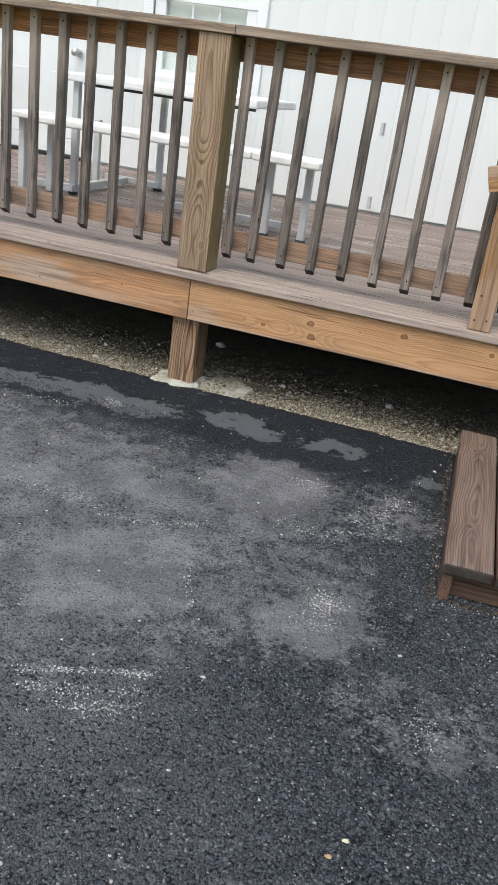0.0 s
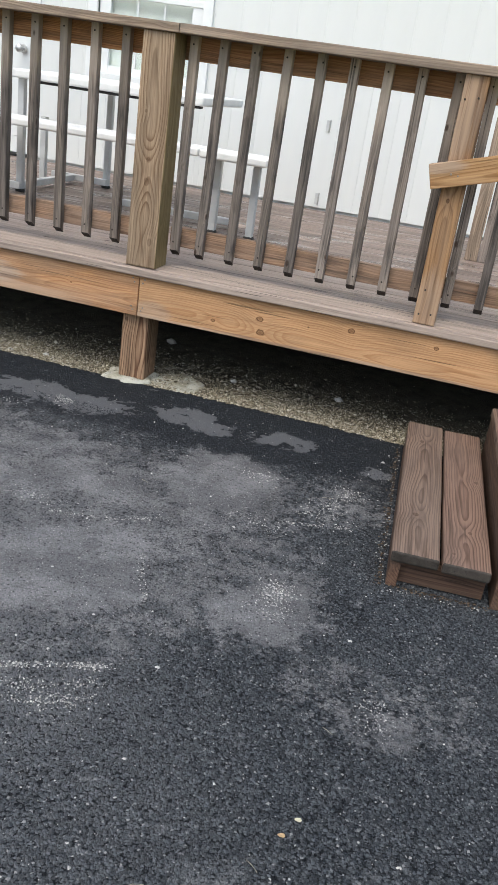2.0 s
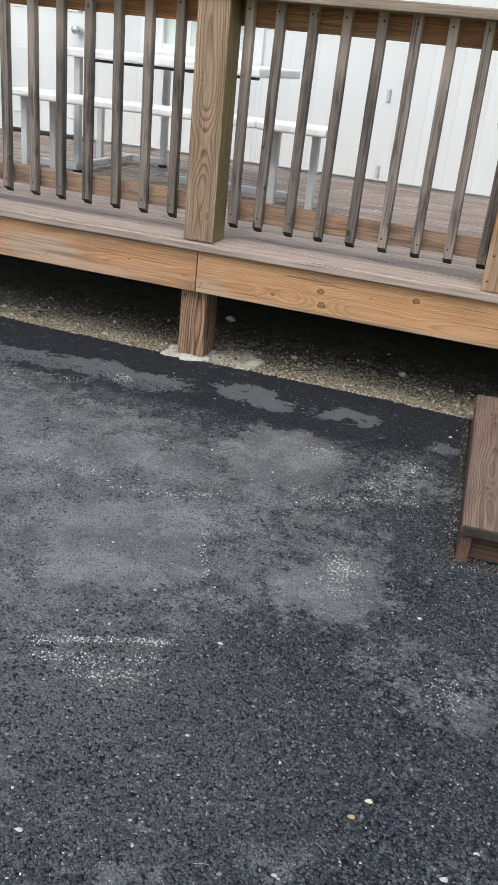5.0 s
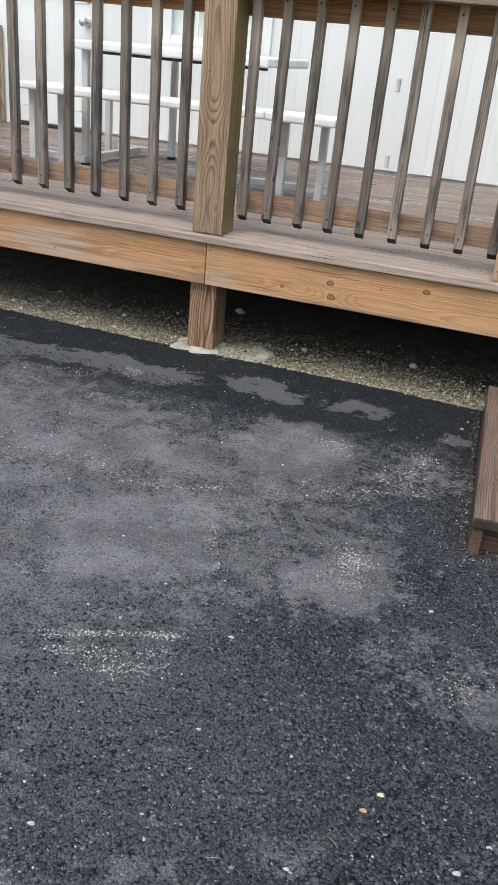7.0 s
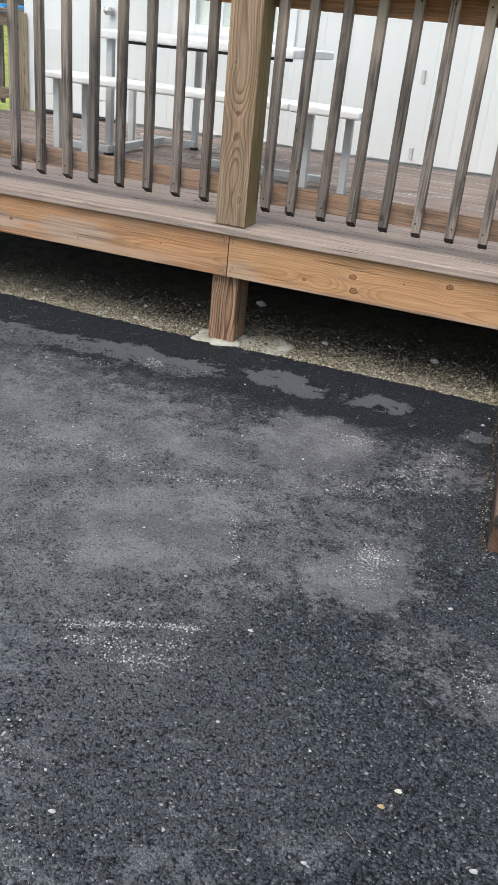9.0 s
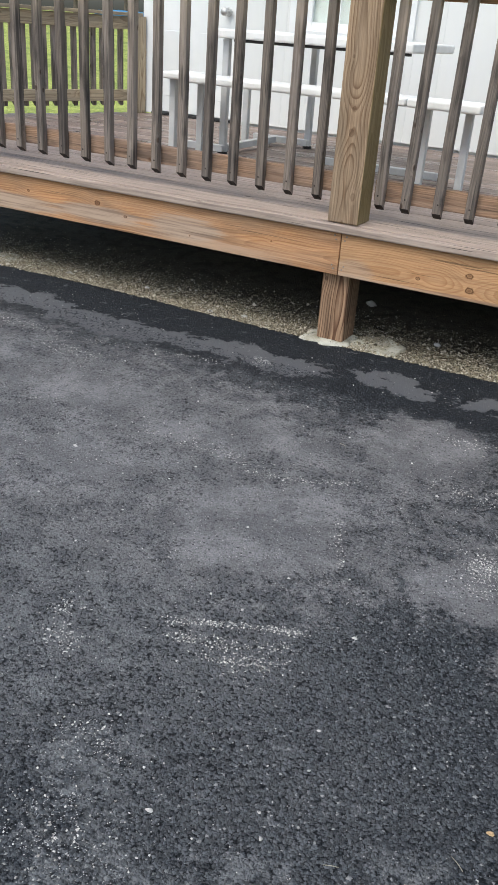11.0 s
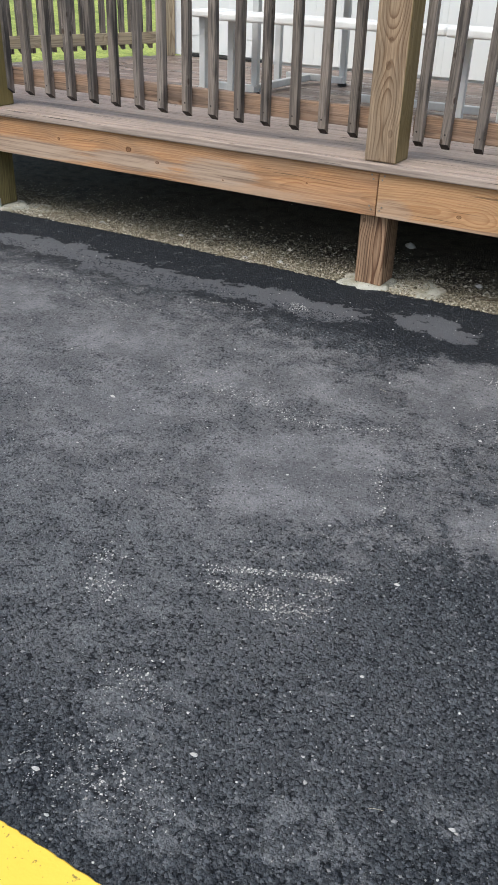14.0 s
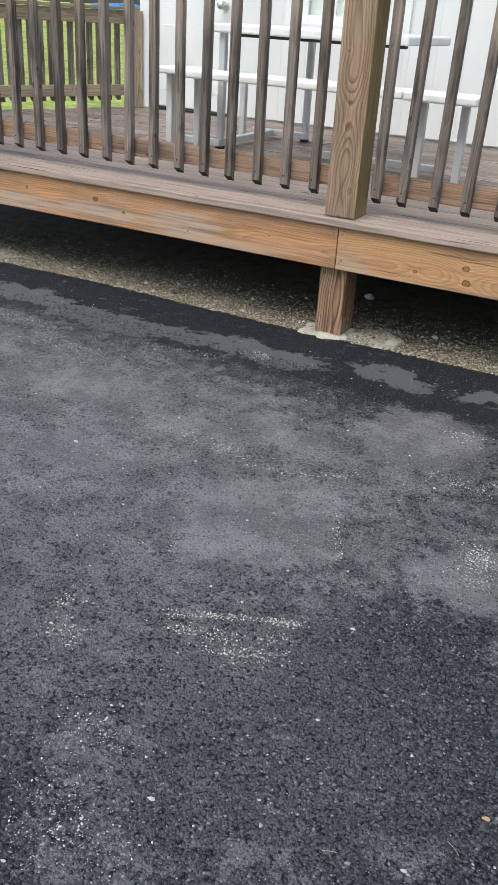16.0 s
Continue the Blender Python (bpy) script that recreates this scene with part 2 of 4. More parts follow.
def asphalt():
    n = Nodes("asphalt")
    x, y, z = n.xyz(n.coords())
    flat = n.joinv(x, y, 0.0)
    wx, wy, mot, crumbs, film, calm, silt, dusty = silt_fields(n, flat)
    # chippings of two sizes in black binder
    chips = n.voronoi(flat, 135.0, 0)
    tint = n.xyz(n.voronoi(flat, 135.0, 1))[0]
    small = n.voronoi(flat, 330.0, 0)
    tint_s = n.xyz(n.voronoi(flat, 330.0, 1))[1]
    fine = n.noise(flat, 520.0, 2.0)
    mid = n.noise(flat, 34.0, 6.0, 0.68)
    col = n.mix(tint, (0.010, 0.0115, 0.0135), (0.066, 0.073, 0.083))
    col = n.mix(n.math("MULTIPLY", tint_s, 0.5), col, (0.044, 0.049, 0.056))
    col = n.mix(n.math("MULTIPLY", dusty, 0.80), col, (0.180, 0.182, 0.187))
    gap = n.math("MAXIMUM", n.smooth(chips, 0.46, 0.76), n.math("MULTIPLY", n.smooth(small, 0.5, 0.9), 0.6))
    col = n.mix(n.math("MULTIPLY", gap, 0.9), col, (0.005, 0.0055, 0.007))
    # silt, with open pits and bare stone tops between
    pit = n.math("MULTIPLY", n.math("GREATER_THAN", tint, n.math("MULTIPLY_ADD", calm, 0.10, 0.80)), n.math("SUBTRACT", 1.0, n.smooth(chips, 0.22, 0.46)))
    wide_d = n.voronoi(flat, 88.0, 0)
    wide_t = n.xyz(n.voronoi(flat, 88.0, 1))[2]
    open_pit = n.math("MULTIPLY", n.math("GREATER_THAN", n.math("ADD", wide_t, n.math("MULTIPLY", n.math("SUBTRACT", mot, 0.5), 0.8)), n.math("MULTIPLY_ADD", calm, 0.22, 0.70)), n.math("SUBTRACT", 1.0, n.smooth(wide_d, 0.20, 0.36)))
    pit = n.math("MAXIMUM", pit, open_pit)
    cover = n.math("MULTIPLY", film, n.math("SUBTRACT", 1.0, n.math("MULTIPLY", n.smooth(chips, 0.50, 0.70), n.math("MULTIPLY_ADD", calm, -0.42, 0.55))))
    silt = n.mix(n.math("MULTIPLY", n.smooth(fine, 0.45, 0.75), 0.35), silt, (0.070, 0.069, 0.071))
    silt = n.mix(n.math("MULTIPLY", pit, 0.85), silt, (0.022, 0.022, 0.024))
    col = n.mix(n.math("MULTIPLY", cover, 0.86), col, silt)
    # tar band sealed along the deck, with smooth grey films on it
    lip = n.math("ADD", wy, n.math("MULTIPLY", n.math("SUBTRACT", mid, 0.5), 0.22))
    band = n.smooth(n.math("ADD", lip, n.math("MULTIPLY", n.math("SUBTRACT", crumbs, 0.5), 0.12)), -0.60, -0.42)
    inband = n.smooth(n.math("ADD", blobs(n, wx, wy, FILM, 0.30, 1.5), n.math("ADD", n.math("MULTIPLY", n.math("SUBTRACT", mot, 0.5), 3.4), n.math("MULTIPLY", n.math("SUBTRACT", n.noise(flat, 30.0, 5.0, 0.7), 0.5), 2.2))), 0.46, 0.54)
    tar = n.mix(n.math("MULTIPLY", n.smooth(fine, 0.35, 0.75), tint), (0.010, 0.0112, 0.0138), (0.040, 0.044, 0.051))
    col = n.mix(n.math("MULTIPLY", band, n.math("MULTIPLY_ADD", calm, -0.8, 0.85)), col, tar)
    col = n.mix(n.math("MULTIPLY", inband, 0.9), col, n.mix(mid, (0.084, 0.087, 0.093), (0.122, 0.124, 0.131)))
    # pale grit dust
    dust = blobs(n, wx, wy, GRIT, 0.0, 1.4)
    g1 = n.xyz(n.voronoi(flat, 300.0, 1))[1]
    near = n.math("SUBTRACT", 1.0, n.smooth(n.voronoi(flat, 300.0, 0), 0.25, 0.55))
    amount = n.math("MAXIMUM", n.math("MULTIPLY", n.math("MULTIPLY", dust, n.smooth(mid, 0.40, 0.62)), 0.55), n.math("MULTIPLY_ADD", film, 0.035, 0.006))
    grit = n.math("MULTIPLY", n.math("GREATER_THAN", amount, g1), near)
    col = n.mix(n.math("MULTIPLY", grit, 0.9), col, (0.50, 0.49, 0.47))
    level = n.math("MAXIMUM", n.math("MULTIPLY", cover, 0.60), n.math("MAXIMUM", inband, n.math("MULTIPLY", band, 0.35)))
    rough_part = n.math("SUBTRACT", 1.0, n.math("MULTIPLY", level, 0.88))
    relief = n.math("MULTIPLY", n.math("SUBTRACT", 1.6, n.math("ADD", chips, n.math("MULTIPLY", small, 0.5))), rough_part)
    relief = n.math("ADD", relief, n.math("MULTIPLY_ADD", fine, 0.2, n.math("MULTIPLY", mid, 0.5)))
    n.bsdf.inputs["Specular IOR Level"].default_value = 0.12
    return n.done(col, n.math("MULTIPLY_ADD", level, -0.10, 0.72), relief, 1.0, 0.006)


def chippings_stone():
    n = Nodes("asphalt_chippings")
    p = n.coords()
    x, y, z = n.xyz(p)
    flat = n.joinv(x, y, 0.0)
    wx, wy, mot, crumbs, film, calm, silt, dusty = silt_fields(n, flat)
    r = n.t.nodes.new("ShaderNodeNewGeometry").outputs["Random Per Island"]
    col = n.ramp(r, [(0.0, (0.017, 0.0185, 0.021)), (0.5, (0.055, 0.060, 0.066)), (0.965, (0.104, 0.112, 0.121)), (1.0, (0.30, 0.30, 0.29))])
    col = n.mix(n.math("MULTIPLY", dusty, 0.80), col, (0.200, 0.202, 0.206))
    col = n.mix(n.math("MULTIPLY", film, n.math("MULTIPLY_ADD", r, 0.5, 0.35)), col, silt)
    col = n.mix(n.math("MULTIPLY", n.smooth(n.math("ADD", wy, n.math("MULTIPLY", n.math("SUBTRACT", crumbs, 0.5), 0.2)), -0.60, -0.42), 0.72), col, (0.020, 0.022, 0.026))
    col = n.mix(n.math("MULTIPLY", n.noise(p, 300.0, 3.0), 0.4), col, (0.02, 0.021, 0.024))
    n.bsdf.inputs["Specular IOR Level"].default_value = 0.12
    return n.done(col, 0.68, n.noise(p, 500.0, 2.0), 0.4, 0.001)


def speckle(name, a, b, scale, rough=0.85, bump=0.5, dist=0.004, c=None):
    n = Nodes(name)
    p = n.coords()
    v = n.voronoi(p, scale, 1)
    d = n.voronoi(p, scale, 0)
    q = n.noise(p, scale * 0.06, 4.0)
    col = n.mix(n.xyz(v)[0], a, b)
    col = n.mix(n.math("MULTIPLY", n.smooth(q, 0.45, 0.65), 0.6), col, c or tuple(0.5 * k for k in a))
    return n.done(col, rough, n.math("SUBTRACT", n.noise(p, scale * 1.7, 3.0), d), bump, dist)


def concrete():
    n = Nodes("pale_concrete")
    p = n.coords()
    stain = n.noise(p, 11.0, 5.0, 0.65)
    grain = n.noise(p, 160.0, 4.0, 0.65)
    col = n.mix(n.smooth(stain, 0.40, 0.62), (0.46, 0.45, 0.39), (0.27, 0.25, 0.185))
    col = n.mix(n.math("MULTIPLY", n.smooth(grain, 0.50, 0.70), 0.5), col, (0.17, 0.16, 0.125))
    # drops of tar
    drop = n.math("MULTIPLY", n.math("GREATER_THAN", n.xyz(n.voronoi(p, 75.0, 1))[0], 0.72), n.math("SUBTRACT", 1.0, n.smooth(n.voronoi(p, 75.0, 0), 0.18, 0.32)))
    col = n.mix(n.math("MULTIPLY", drop, 0.9), col, (0.015, 0.015, 0.016))
    return n.done(col, 0.92, n.math("ADD", grain, n.math("MULTIPLY", stain, 2.0)), 0.7, 0.005)


def paint(name, a, b, scale=6.0, rough=0.5, streak=1.0, bump=0.15, metal=0.0):
    n = Nodes(name)
    x, y, z = n.xyz(n.coords())
    v = n.joinv(x, y, n.math("MULTIPLY", z, streak))
    f = n.smooth(n.noise(v, scale, 5.0, 0.6), 0.35, 0.7)
    g = n.noise(v, scale * 22, 3.0)
    return n.done(n.mix(f, a, b), n.math("MULTIPLY_ADD", g, 0.2, rough - 0.1), g, bump, 0.001, metal)


def per_stone(name, tones, rough=0.85):
    n = Nodes(name)
    r = n.t.nodes.new("ShaderNodeNewGeometry").outputs["Random Per Island"]
    col = n.ramp(r, tones)
    p = n.coords()
    n.bsdf.inputs["Specular IOR Level"].default_value = 0.2
    col = n.mix(n.math("MULTIPLY", n.noise(p, 300.0, 3.0), 0.5), col, (0.05, 0.045, 0.035))
    return n.done(col, rough, n.noise(p, 500.0, 2.0), 0.4, 0.001)


WORN = [(-0.35, -1.15, 1.30, 0.62, 0.74), (-2.0, -1.0, 1.3, 0.8, 0.72), (0.70, -0.80, 0.36, 0.32, 0.72), (0.45, -1.45, 0.55, 0.42, 0.72), (1.03, -1.42, 0.24, 0.24, 0.66), (1.42, -1.74, 0.26, 0.18, 0.42),
        (0.05, -0.80, 0.60, 0.22, 0.60), (0.0, -1.75, 0.70, 0.40, 0.66), (0.20, -2.20, 0.35, 0.26, 0.48), (0.60, -2.47, 0.16, 0.12, 0.55), (0.68, -2.64, 0.20, 0.10, 0.50),
        (1.18, -0.62, 0.20, 0.24, 0.36), (1.24, -0.38, 0.08, 0.05, 0.60), (1.22, -2.36, 0.10, 0.06, 0.42), (0.98, -2.52, 0.14, 0.07, 0.40), (0.95, -1.12, 0.25, 0.10, 0.42), (0.72, -1.78, 0.16, 0.10, 0.40)]
CALM = [(0.70, -0.74, 0.25, 0.30), (1.05, -1.46, 0.16, 0.19), (0.46, -1.50, 0.27, 0.32), (-0.07, -1.13, 0.20, 0.08), (-0.55, -1.05, 0.35, 0.20, 0.8),
        (-0.25, -1.50, 0.30, 0.16, 0.8), (1.48, -1.80, 0.10, 0.08, 0.6), (-1.4, -0.95, 0.5, 0.2, 0.8), (0.28, -0.98, 0.22, 0.10, 0.75)]
VEIL = [(0.15, -2.05, 0.80, 0.55, 0.75), (0.75, -2.2, 0.45, 0.45, 0.30), (-0.75, -1.25, 1.7, 0.75, 1.1)]
FILM = [(-0.30, -0.34, 0.48, 0.115), (-0.02, -0.33, 0.14, 0.11), (0.40, -0.24, 0.19, 0.085), (0.82, -0.255, 0.14, 0.075), (-0.95, -0.40, 0.40, 0.13),
        (-1.55, -0.32, 0.40, 0.11), (0.52, -0.29, 0.10, 0.05), (1.22, -0.38, 0.08, 0.045)]
GRIT = [(0.28, -2.19, 0.050, 0.035), (0.23, -2.10, 0.035, 0.05), (0.33, -2.20, 0.04, 0.04), (-0.145, -0.40, 0.05, 0.04), (0.66, -2.05, 0.12, 0.05), (1.10, -0.78, 0.09, 0.11), (1.14, -0.60, 0.08, 0.05),
        (1.07, -1.37, 0.06, 0.09), (-0.155, -0.36, 0.045, 0.035), (0.62, -2.62, 0.16, 0.10), (1.42, -1.76, 0.07, 0.06), (-0.85, -0.75, 0.2, 0.05), (0.9, -0.98, 0.12, 0.04),
        (-1.2, -0.62, 0.25, 0.05), (0.1, -1.2, 0.3, 0.05), (0.80, -0.62, 0.09, 0.05), (0.55, -2.40, 0.10, 0.06)]
ARCS = [((0.47, -2.02), (0.60, -1.955), (0.76, -1.885), 170, 0.008), ((0.50, -2.06), (0.64, -2.01), (0.80, -1.93), 110, 0.014), ((0.60, -2.09), (0.70, -2.05), (0.78, -2.00), 80, 0.012),
        ((0.98, -0.93), (1.08, -0.90), (1.20, -0.86), 60, 0.010), ((1.02, -0.84), (1.10, -0.72), (1.16, -0.56), 80, 0.014), ((0.25, -1.25), (0.45, -1.21), (0.62, -1.10), 60, 0.010),
        ((0.62, -1.35), (0.70, -1.50), (0.74, -1.60), 40, 0.006), ((-0.9, -0.62), (-0.5, -0.52), (-0.3, -0.50), 60, 0.02), ((1.05, -1.28), (1.07, -1.38), (1.09, -1.50), 90, 0.018)]
STRAWS = [(1.324, -1.872, 0.03, -30, 0.004), (1.260, -2.297, 0.032, -35, 0.006), (1.073, -2.417, 0.026, 20, 0.003), (1.084, -0.673, 0.045, 15, 0.002), (0.45, -0.9, 0.03, -20, 0.003)]

M_ASPHALT = asphalt()
M_GRASS = speckle("lawn_grass", (0.25, 0.31, 0.055), (0.50, 0.53, 0.13), 26.0, 0.9, 0.9, 0.03, (0.17, 0.23, 0.045))
# soil colour set dark to deepen the shade below the deck
M_GRAVEL = speckle("shade_dark_soil", (0.050, 0.042, 0.029), (0.150, 0.127, 0.088), 200.0, 0.9, 1.0, 0.008)
M_STONES = per_stone("gravel_stones", [(0.0, (0.07, 0.058, 0.038)), (0.40, (0.24, 0.205, 0.138)), (0.80, (0.48, 0.425, 0.31)), (1.0, (0.82, 0.78, 0.67))])
M_CHIP = chippings_stone()
M_WHITESTONE = per_stone("pale_stones", [(0.0, (0.30, 0.29, 0.27)), (0.5, (0.55, 0.54, 0.51)), (1.0, (0.75, 0.74, 0.70))])
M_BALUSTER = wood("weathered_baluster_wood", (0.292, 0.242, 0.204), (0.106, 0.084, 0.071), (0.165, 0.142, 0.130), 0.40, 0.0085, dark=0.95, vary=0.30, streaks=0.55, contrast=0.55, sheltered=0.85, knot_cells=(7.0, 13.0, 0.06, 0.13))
M_ENDGRAIN = wood("dark_end_grain", (0.045, 0.038, 0.034), (0.025, 0.021, 0.019), (0.04, 0.036, 0.034), 0.3, 0.003, knot_random=False)
M_RAIL = wood("brown_rail_wood", (0.49, 0.245, 0.108), (0.23, 0.088, 0.034), (0.32, 0.195, 0.115), 0.22, 0.007, dark=0.55)
M_BOTTOM = wood("sunbleached_rail_wood", (0.40, 0.252, 0.160), (0.19, 0.100, 0.056), (0.27, 0.195, 0.150), 0.60, 0.007, dark=0.7, vary=0.15)
M_CAP = wood("grey_cap_wood", (0.43, 0.325, 0.235), (0.19, 0.130, 0.090), (0.31, 0.25, 0.20), 0.45, 0.008, dark=0.45, vary=0.1)
M_DECKFRONT = wood("bleached_deck_boards", (0.450, 0.362, 0.305), (0.205, 0.148, 0.120), (0.380, 0.304, 0.258), 0.6, 0.02, dark=0.26, vary=0.07, contrast=0.30, rough=0.65, checks=1.0, streaks=0.34, pith=(0.0, -0.07, 0.05))
M_DECK = wood("grey_deck_boards", (0.290, 0.222, 0.186), (0.115, 0.082, 0.066), (0.225, 0.174, 0.148), 0.5, 0.018, dark=0.50, vary=0.14, contrast=0.7, rough=0.6, checks=0.9, streaks=0.6, wet=0.35)
M_POST = wood("tan_post_wood", (0.405, 0.288, 0.188), (0.165, 0.095, 0.052), (0.26, 0.203, 0.145), 0.30, 0.0085, knots=((0.17, 0.030, 0.010), (-0.02, 0.002, 0.016), (-0.11, 0.004, 0.022), (-0.36, -0.034, 0.018)), knot_random=False, dark=0.30, vary=0.05, knot_dark=0.34, streaks=0.45, contrast=0.88, green_side=0.58, pith=(-0.030, 0.004, 0.060))
M_POSTGREEN = wood("algae_green_post_wood", (0.330, 0.265, 0.110), (0.130, 0.090, 0.036), (0.25, 0.20, 0.095), 0.3, 0.012, knots=((0.1, 0.01, 0.02), (-0.2, -0.02, 0.02)), knot_random=False, dark=0.45, vary=0.05, knot_dark=0.4, contrast=0.6, green_side=0.6)
M_POSTLOW = wood("red_brown_post_wood", (0.37, 0.240, 0.150), (0.098, 0.045, 0.024), (0.22, 0.165, 0.120), 0.2, 0.0100, knots=((0.03, 0.042, 0.012),), knot_random=False, dark=0.25, vary=0.08, knot_dark=0.6, contrast=0.95, pith=(-0.035, -0.012, 0.10))
M_NEWEL = wood("orange_newel_wood", (0.365, 0.208, 0.098), (0.155, 0.070, 0.028), (0.26, 0.192, 0.140), 0.20, 0.0085, knots=((0.02, 0.01, 0.012),), knot_random=False, dark=0.30, vary=0.04, contrast=0.7, pith=(-0.01, 0.0, 0.05), bleach=((-0.45, 0.0, 0.20, 0.09, 0.45), (0.34, 0.02, 0.22, 0.06, 0.55)))
M_HANDRAIL = wood("new_handrail_wood", (0.46, 0.275, 0.132), (0.25, 0.120, 0.044), (0.36, 0.255, 0.17), 0.25, 0.008, dark=0.35, vary=0.05, pith=(0.02, -0.02, 0.05), bleach=((-0.60, 0.03, 0.10, 0.03, 0.7),))
M_FASCIA_L = wood("fascia_board_wood", (0.530, 0.292, 0.142), (0.275, 0.112, 0.042), (0.38, 0.265, 0.185), 0.30, 0.0075, knots=((0.30, 0.022, 0.018), (0.47, -0.018, 0.010), (0.84, -0.047, 0.006), (1.27, 0.0, 0.005), (-0.14, 0.02, 0.012)), knot_random=False, dark=0.30, vary=0.02, contrast=0.55, streaks=0.42, knot_dark=0.92, pith=(0.03, -0.03, 0.07),
                  bleach=((0.80, -0.015, 0.22, 0.060, 0.95), (0.30, -0.03, 0.30, 0.045, 0.95), (0.95, -0.075, 0.45, 0.030, 0.6), (-0.35, -0.05, 0.45, 0.05, 0.95)))
M_FASCIA_R = wood("new_fascia_board_wood", (0.525, 0.310, 0.160), (0.315, 0.143, 0.058), (0.44, 0.295, 0.185), 0.16, 0.0085, knots=((-0.926, -0.038, 0.014), (-0.716, 0.013, 0.017), (-0.706, -0.047, 0.022), (-0.316, 0.043, 0.016), (0.044, 0.043, 0.010), (-0.50, 0.02, 0.005)), knot_random=False, dark=0.22, vary=0.02, contrast=0.55, streaks=0.30, knot_dark=0.92, pith=(0.02, -0.045, 0.06),
                  bleach=((-1.22, -0.06, 0.10, 0.05, 0.55), (-0.4, -0.088, 1.2, 0.012, 0.6)))
M_STEP = wood("red_brown_step_wood", (0.235, 0.164, 0.124), (0.058, 0.032, 0.022), (0.175, 0.131, 0.105), 0.30, 0.0072, pith=(0.0, -0.006, 0.060), knots=((0.37, 0.012, 0.014), (-0.30, 0.012, 0.016)), knot_random=False, dark=0.28, vary=0.08, contrast=0.85, flat_knots=True, knot_dark=0.6, streaks=0.42)
M_STEPB = wood("redder_step_wood", (0.230, 0.149, 0.112), (0.066, 0.035, 0.024), (0.170, 0.121, 0.097), 0.25, 0.0072, pith=(0.01, -0.015, 0.055), knots=((0.08, -0.045, 0.013), (-0.34, -0.012, 0.014), (-0.50, 0.04, 0.009)), knot_random=False, dark=0.26, vary=0.08, contrast=0.78, flat_knots=True, knot_dark=0.5, streaks=0.38)
M_STEPEND = wood("dark_tread_ends", (0.060, 0.051, 0.043), (0.032, 0.026, 0.022), (0.05, 0.044, 0.038), 0.4, 0.004, knot_random=False)
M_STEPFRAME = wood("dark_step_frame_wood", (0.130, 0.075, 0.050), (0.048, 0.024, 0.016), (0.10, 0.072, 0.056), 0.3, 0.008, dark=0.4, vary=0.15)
M_FARWOOD = wood("tan_end_rail_wood", (0.46, 0.37, 0.245), (0.25, 0.18, 0.11), (0.35, 0.30, 0.23), 0.4, 0.008, dark=0.3, vary=0.12)
M_WHITE = paint("white_siding_paint", (0.64, 0.655, 0.642), (0.70, 0.712, 0.698), 1.4, 0.5, 0.25)
M_TRIM = paint("white_trim_paint", (0.72, 0.735, 0.73), (0.78, 0.79, 0.785), 3.0, 0.45)
M_DOOR = paint("white_door_paint", (0.70, 0.72, 0.71), (0.76, 0.775, 0.77), 2.0, 0.4)
M_TABLE = paint("off_white_table_plastic", (0.68, 0.68, 0.66), (0.76, 0.76, 0.74), 8.0, 0.5)
M_GREYMETAL = paint("grey_painted_steel", (0.46, 0.47, 0.47), (0.55, 0.56, 0.56), 7.0, 0.5)
M_BLACK = paint("black_rubber", (0.02, 0.02, 0.02), (0.04, 0.04, 0.04), 20.0, 0.7)
M_STEEL = paint("galvanised_steel", (0.45, 0.45, 0.44), (0.62, 0.62, 0.60), 25.0, 0.45, metal=0.8)
M_SCREWDARK = paint("rusted_screw_steel", (0.025, 0.020, 0.017), (0.07, 0.05, 0.035), 90.0, 0.7, metal=0.3)
M_SCREW = paint("dull_screw_steel", (0.20, 0.17, 0.14), (0.34, 0.30, 0.25), 90.0, 0.5, metal=0.6)
M_CONCRETE = concrete()
M_FOUND = speckle("shade_dark_foundation", (0.055, 0.053, 0.048), (0.10, 0.096, 0.088), 40.0)
M_DARK = paint("gap_shade", (0.015, 0.015, 0.015), (0.03, 0.03, 0.03), 9.0, 0.9)
M_LEAF = speckle("tree_leaves", (0.03, 0.07, 0.02), (0.07, 0.13, 0.035), 3.0, 0.6, 0.2, 0.02)
M_BARK = speckle("tree_bark", (0.08, 0.065, 0.05), (0.13, 0.105, 0.085), 12.0, 0.9, 0.8, 0.02)
M_BLUE = paint("blue_tarpaulin", (0.03, 0.17, 0.36), (0.05, 0.24, 0.46), 3.0, 0.5)
M_TAN = speckle("tan_stone", (0.45, 0.30, 0.15), (0.58, 0.42, 0.24), 200.0)
M_LITTER = per_stone("brown_litter", [(0.0, (0.020, 0.013, 0.009)), (0.6, (0.075, 0.048, 0.030)), (1.0, (0.17, 0.12, 0.075))])
M_STRAW = speckle("dry_straw", (0.34, 0.31, 0.23), (0.46, 0.43, 0.33), 200.0)
M_CREAM = speckle("cream_stone", (0.62, 0.58, 0.40), (0.72, 0.68, 0.52), 200.0)


def yellow():
    n = Nodes("yellow_line_paint")
    p = n.coords()
    chips = n.noise(p, 55.0, 4.0, 0.65)
    wear = n.smooth(chips, 0.64, 0.69)
    col = n.mix(n.noise(p, 7.0, 3.0), (0.80, 0.51, 0.050), (0.85, 0.56, 0.070))
    col = n.mix(n.math("MULTIPLY", wear, 0.8), col, (0.10, 0.08, 0.03))
    return n.done(col, 0.55, n.math("SUBTRACT", n.noise(p, 180.0, 2.0), wear), 0.25, 0.002)


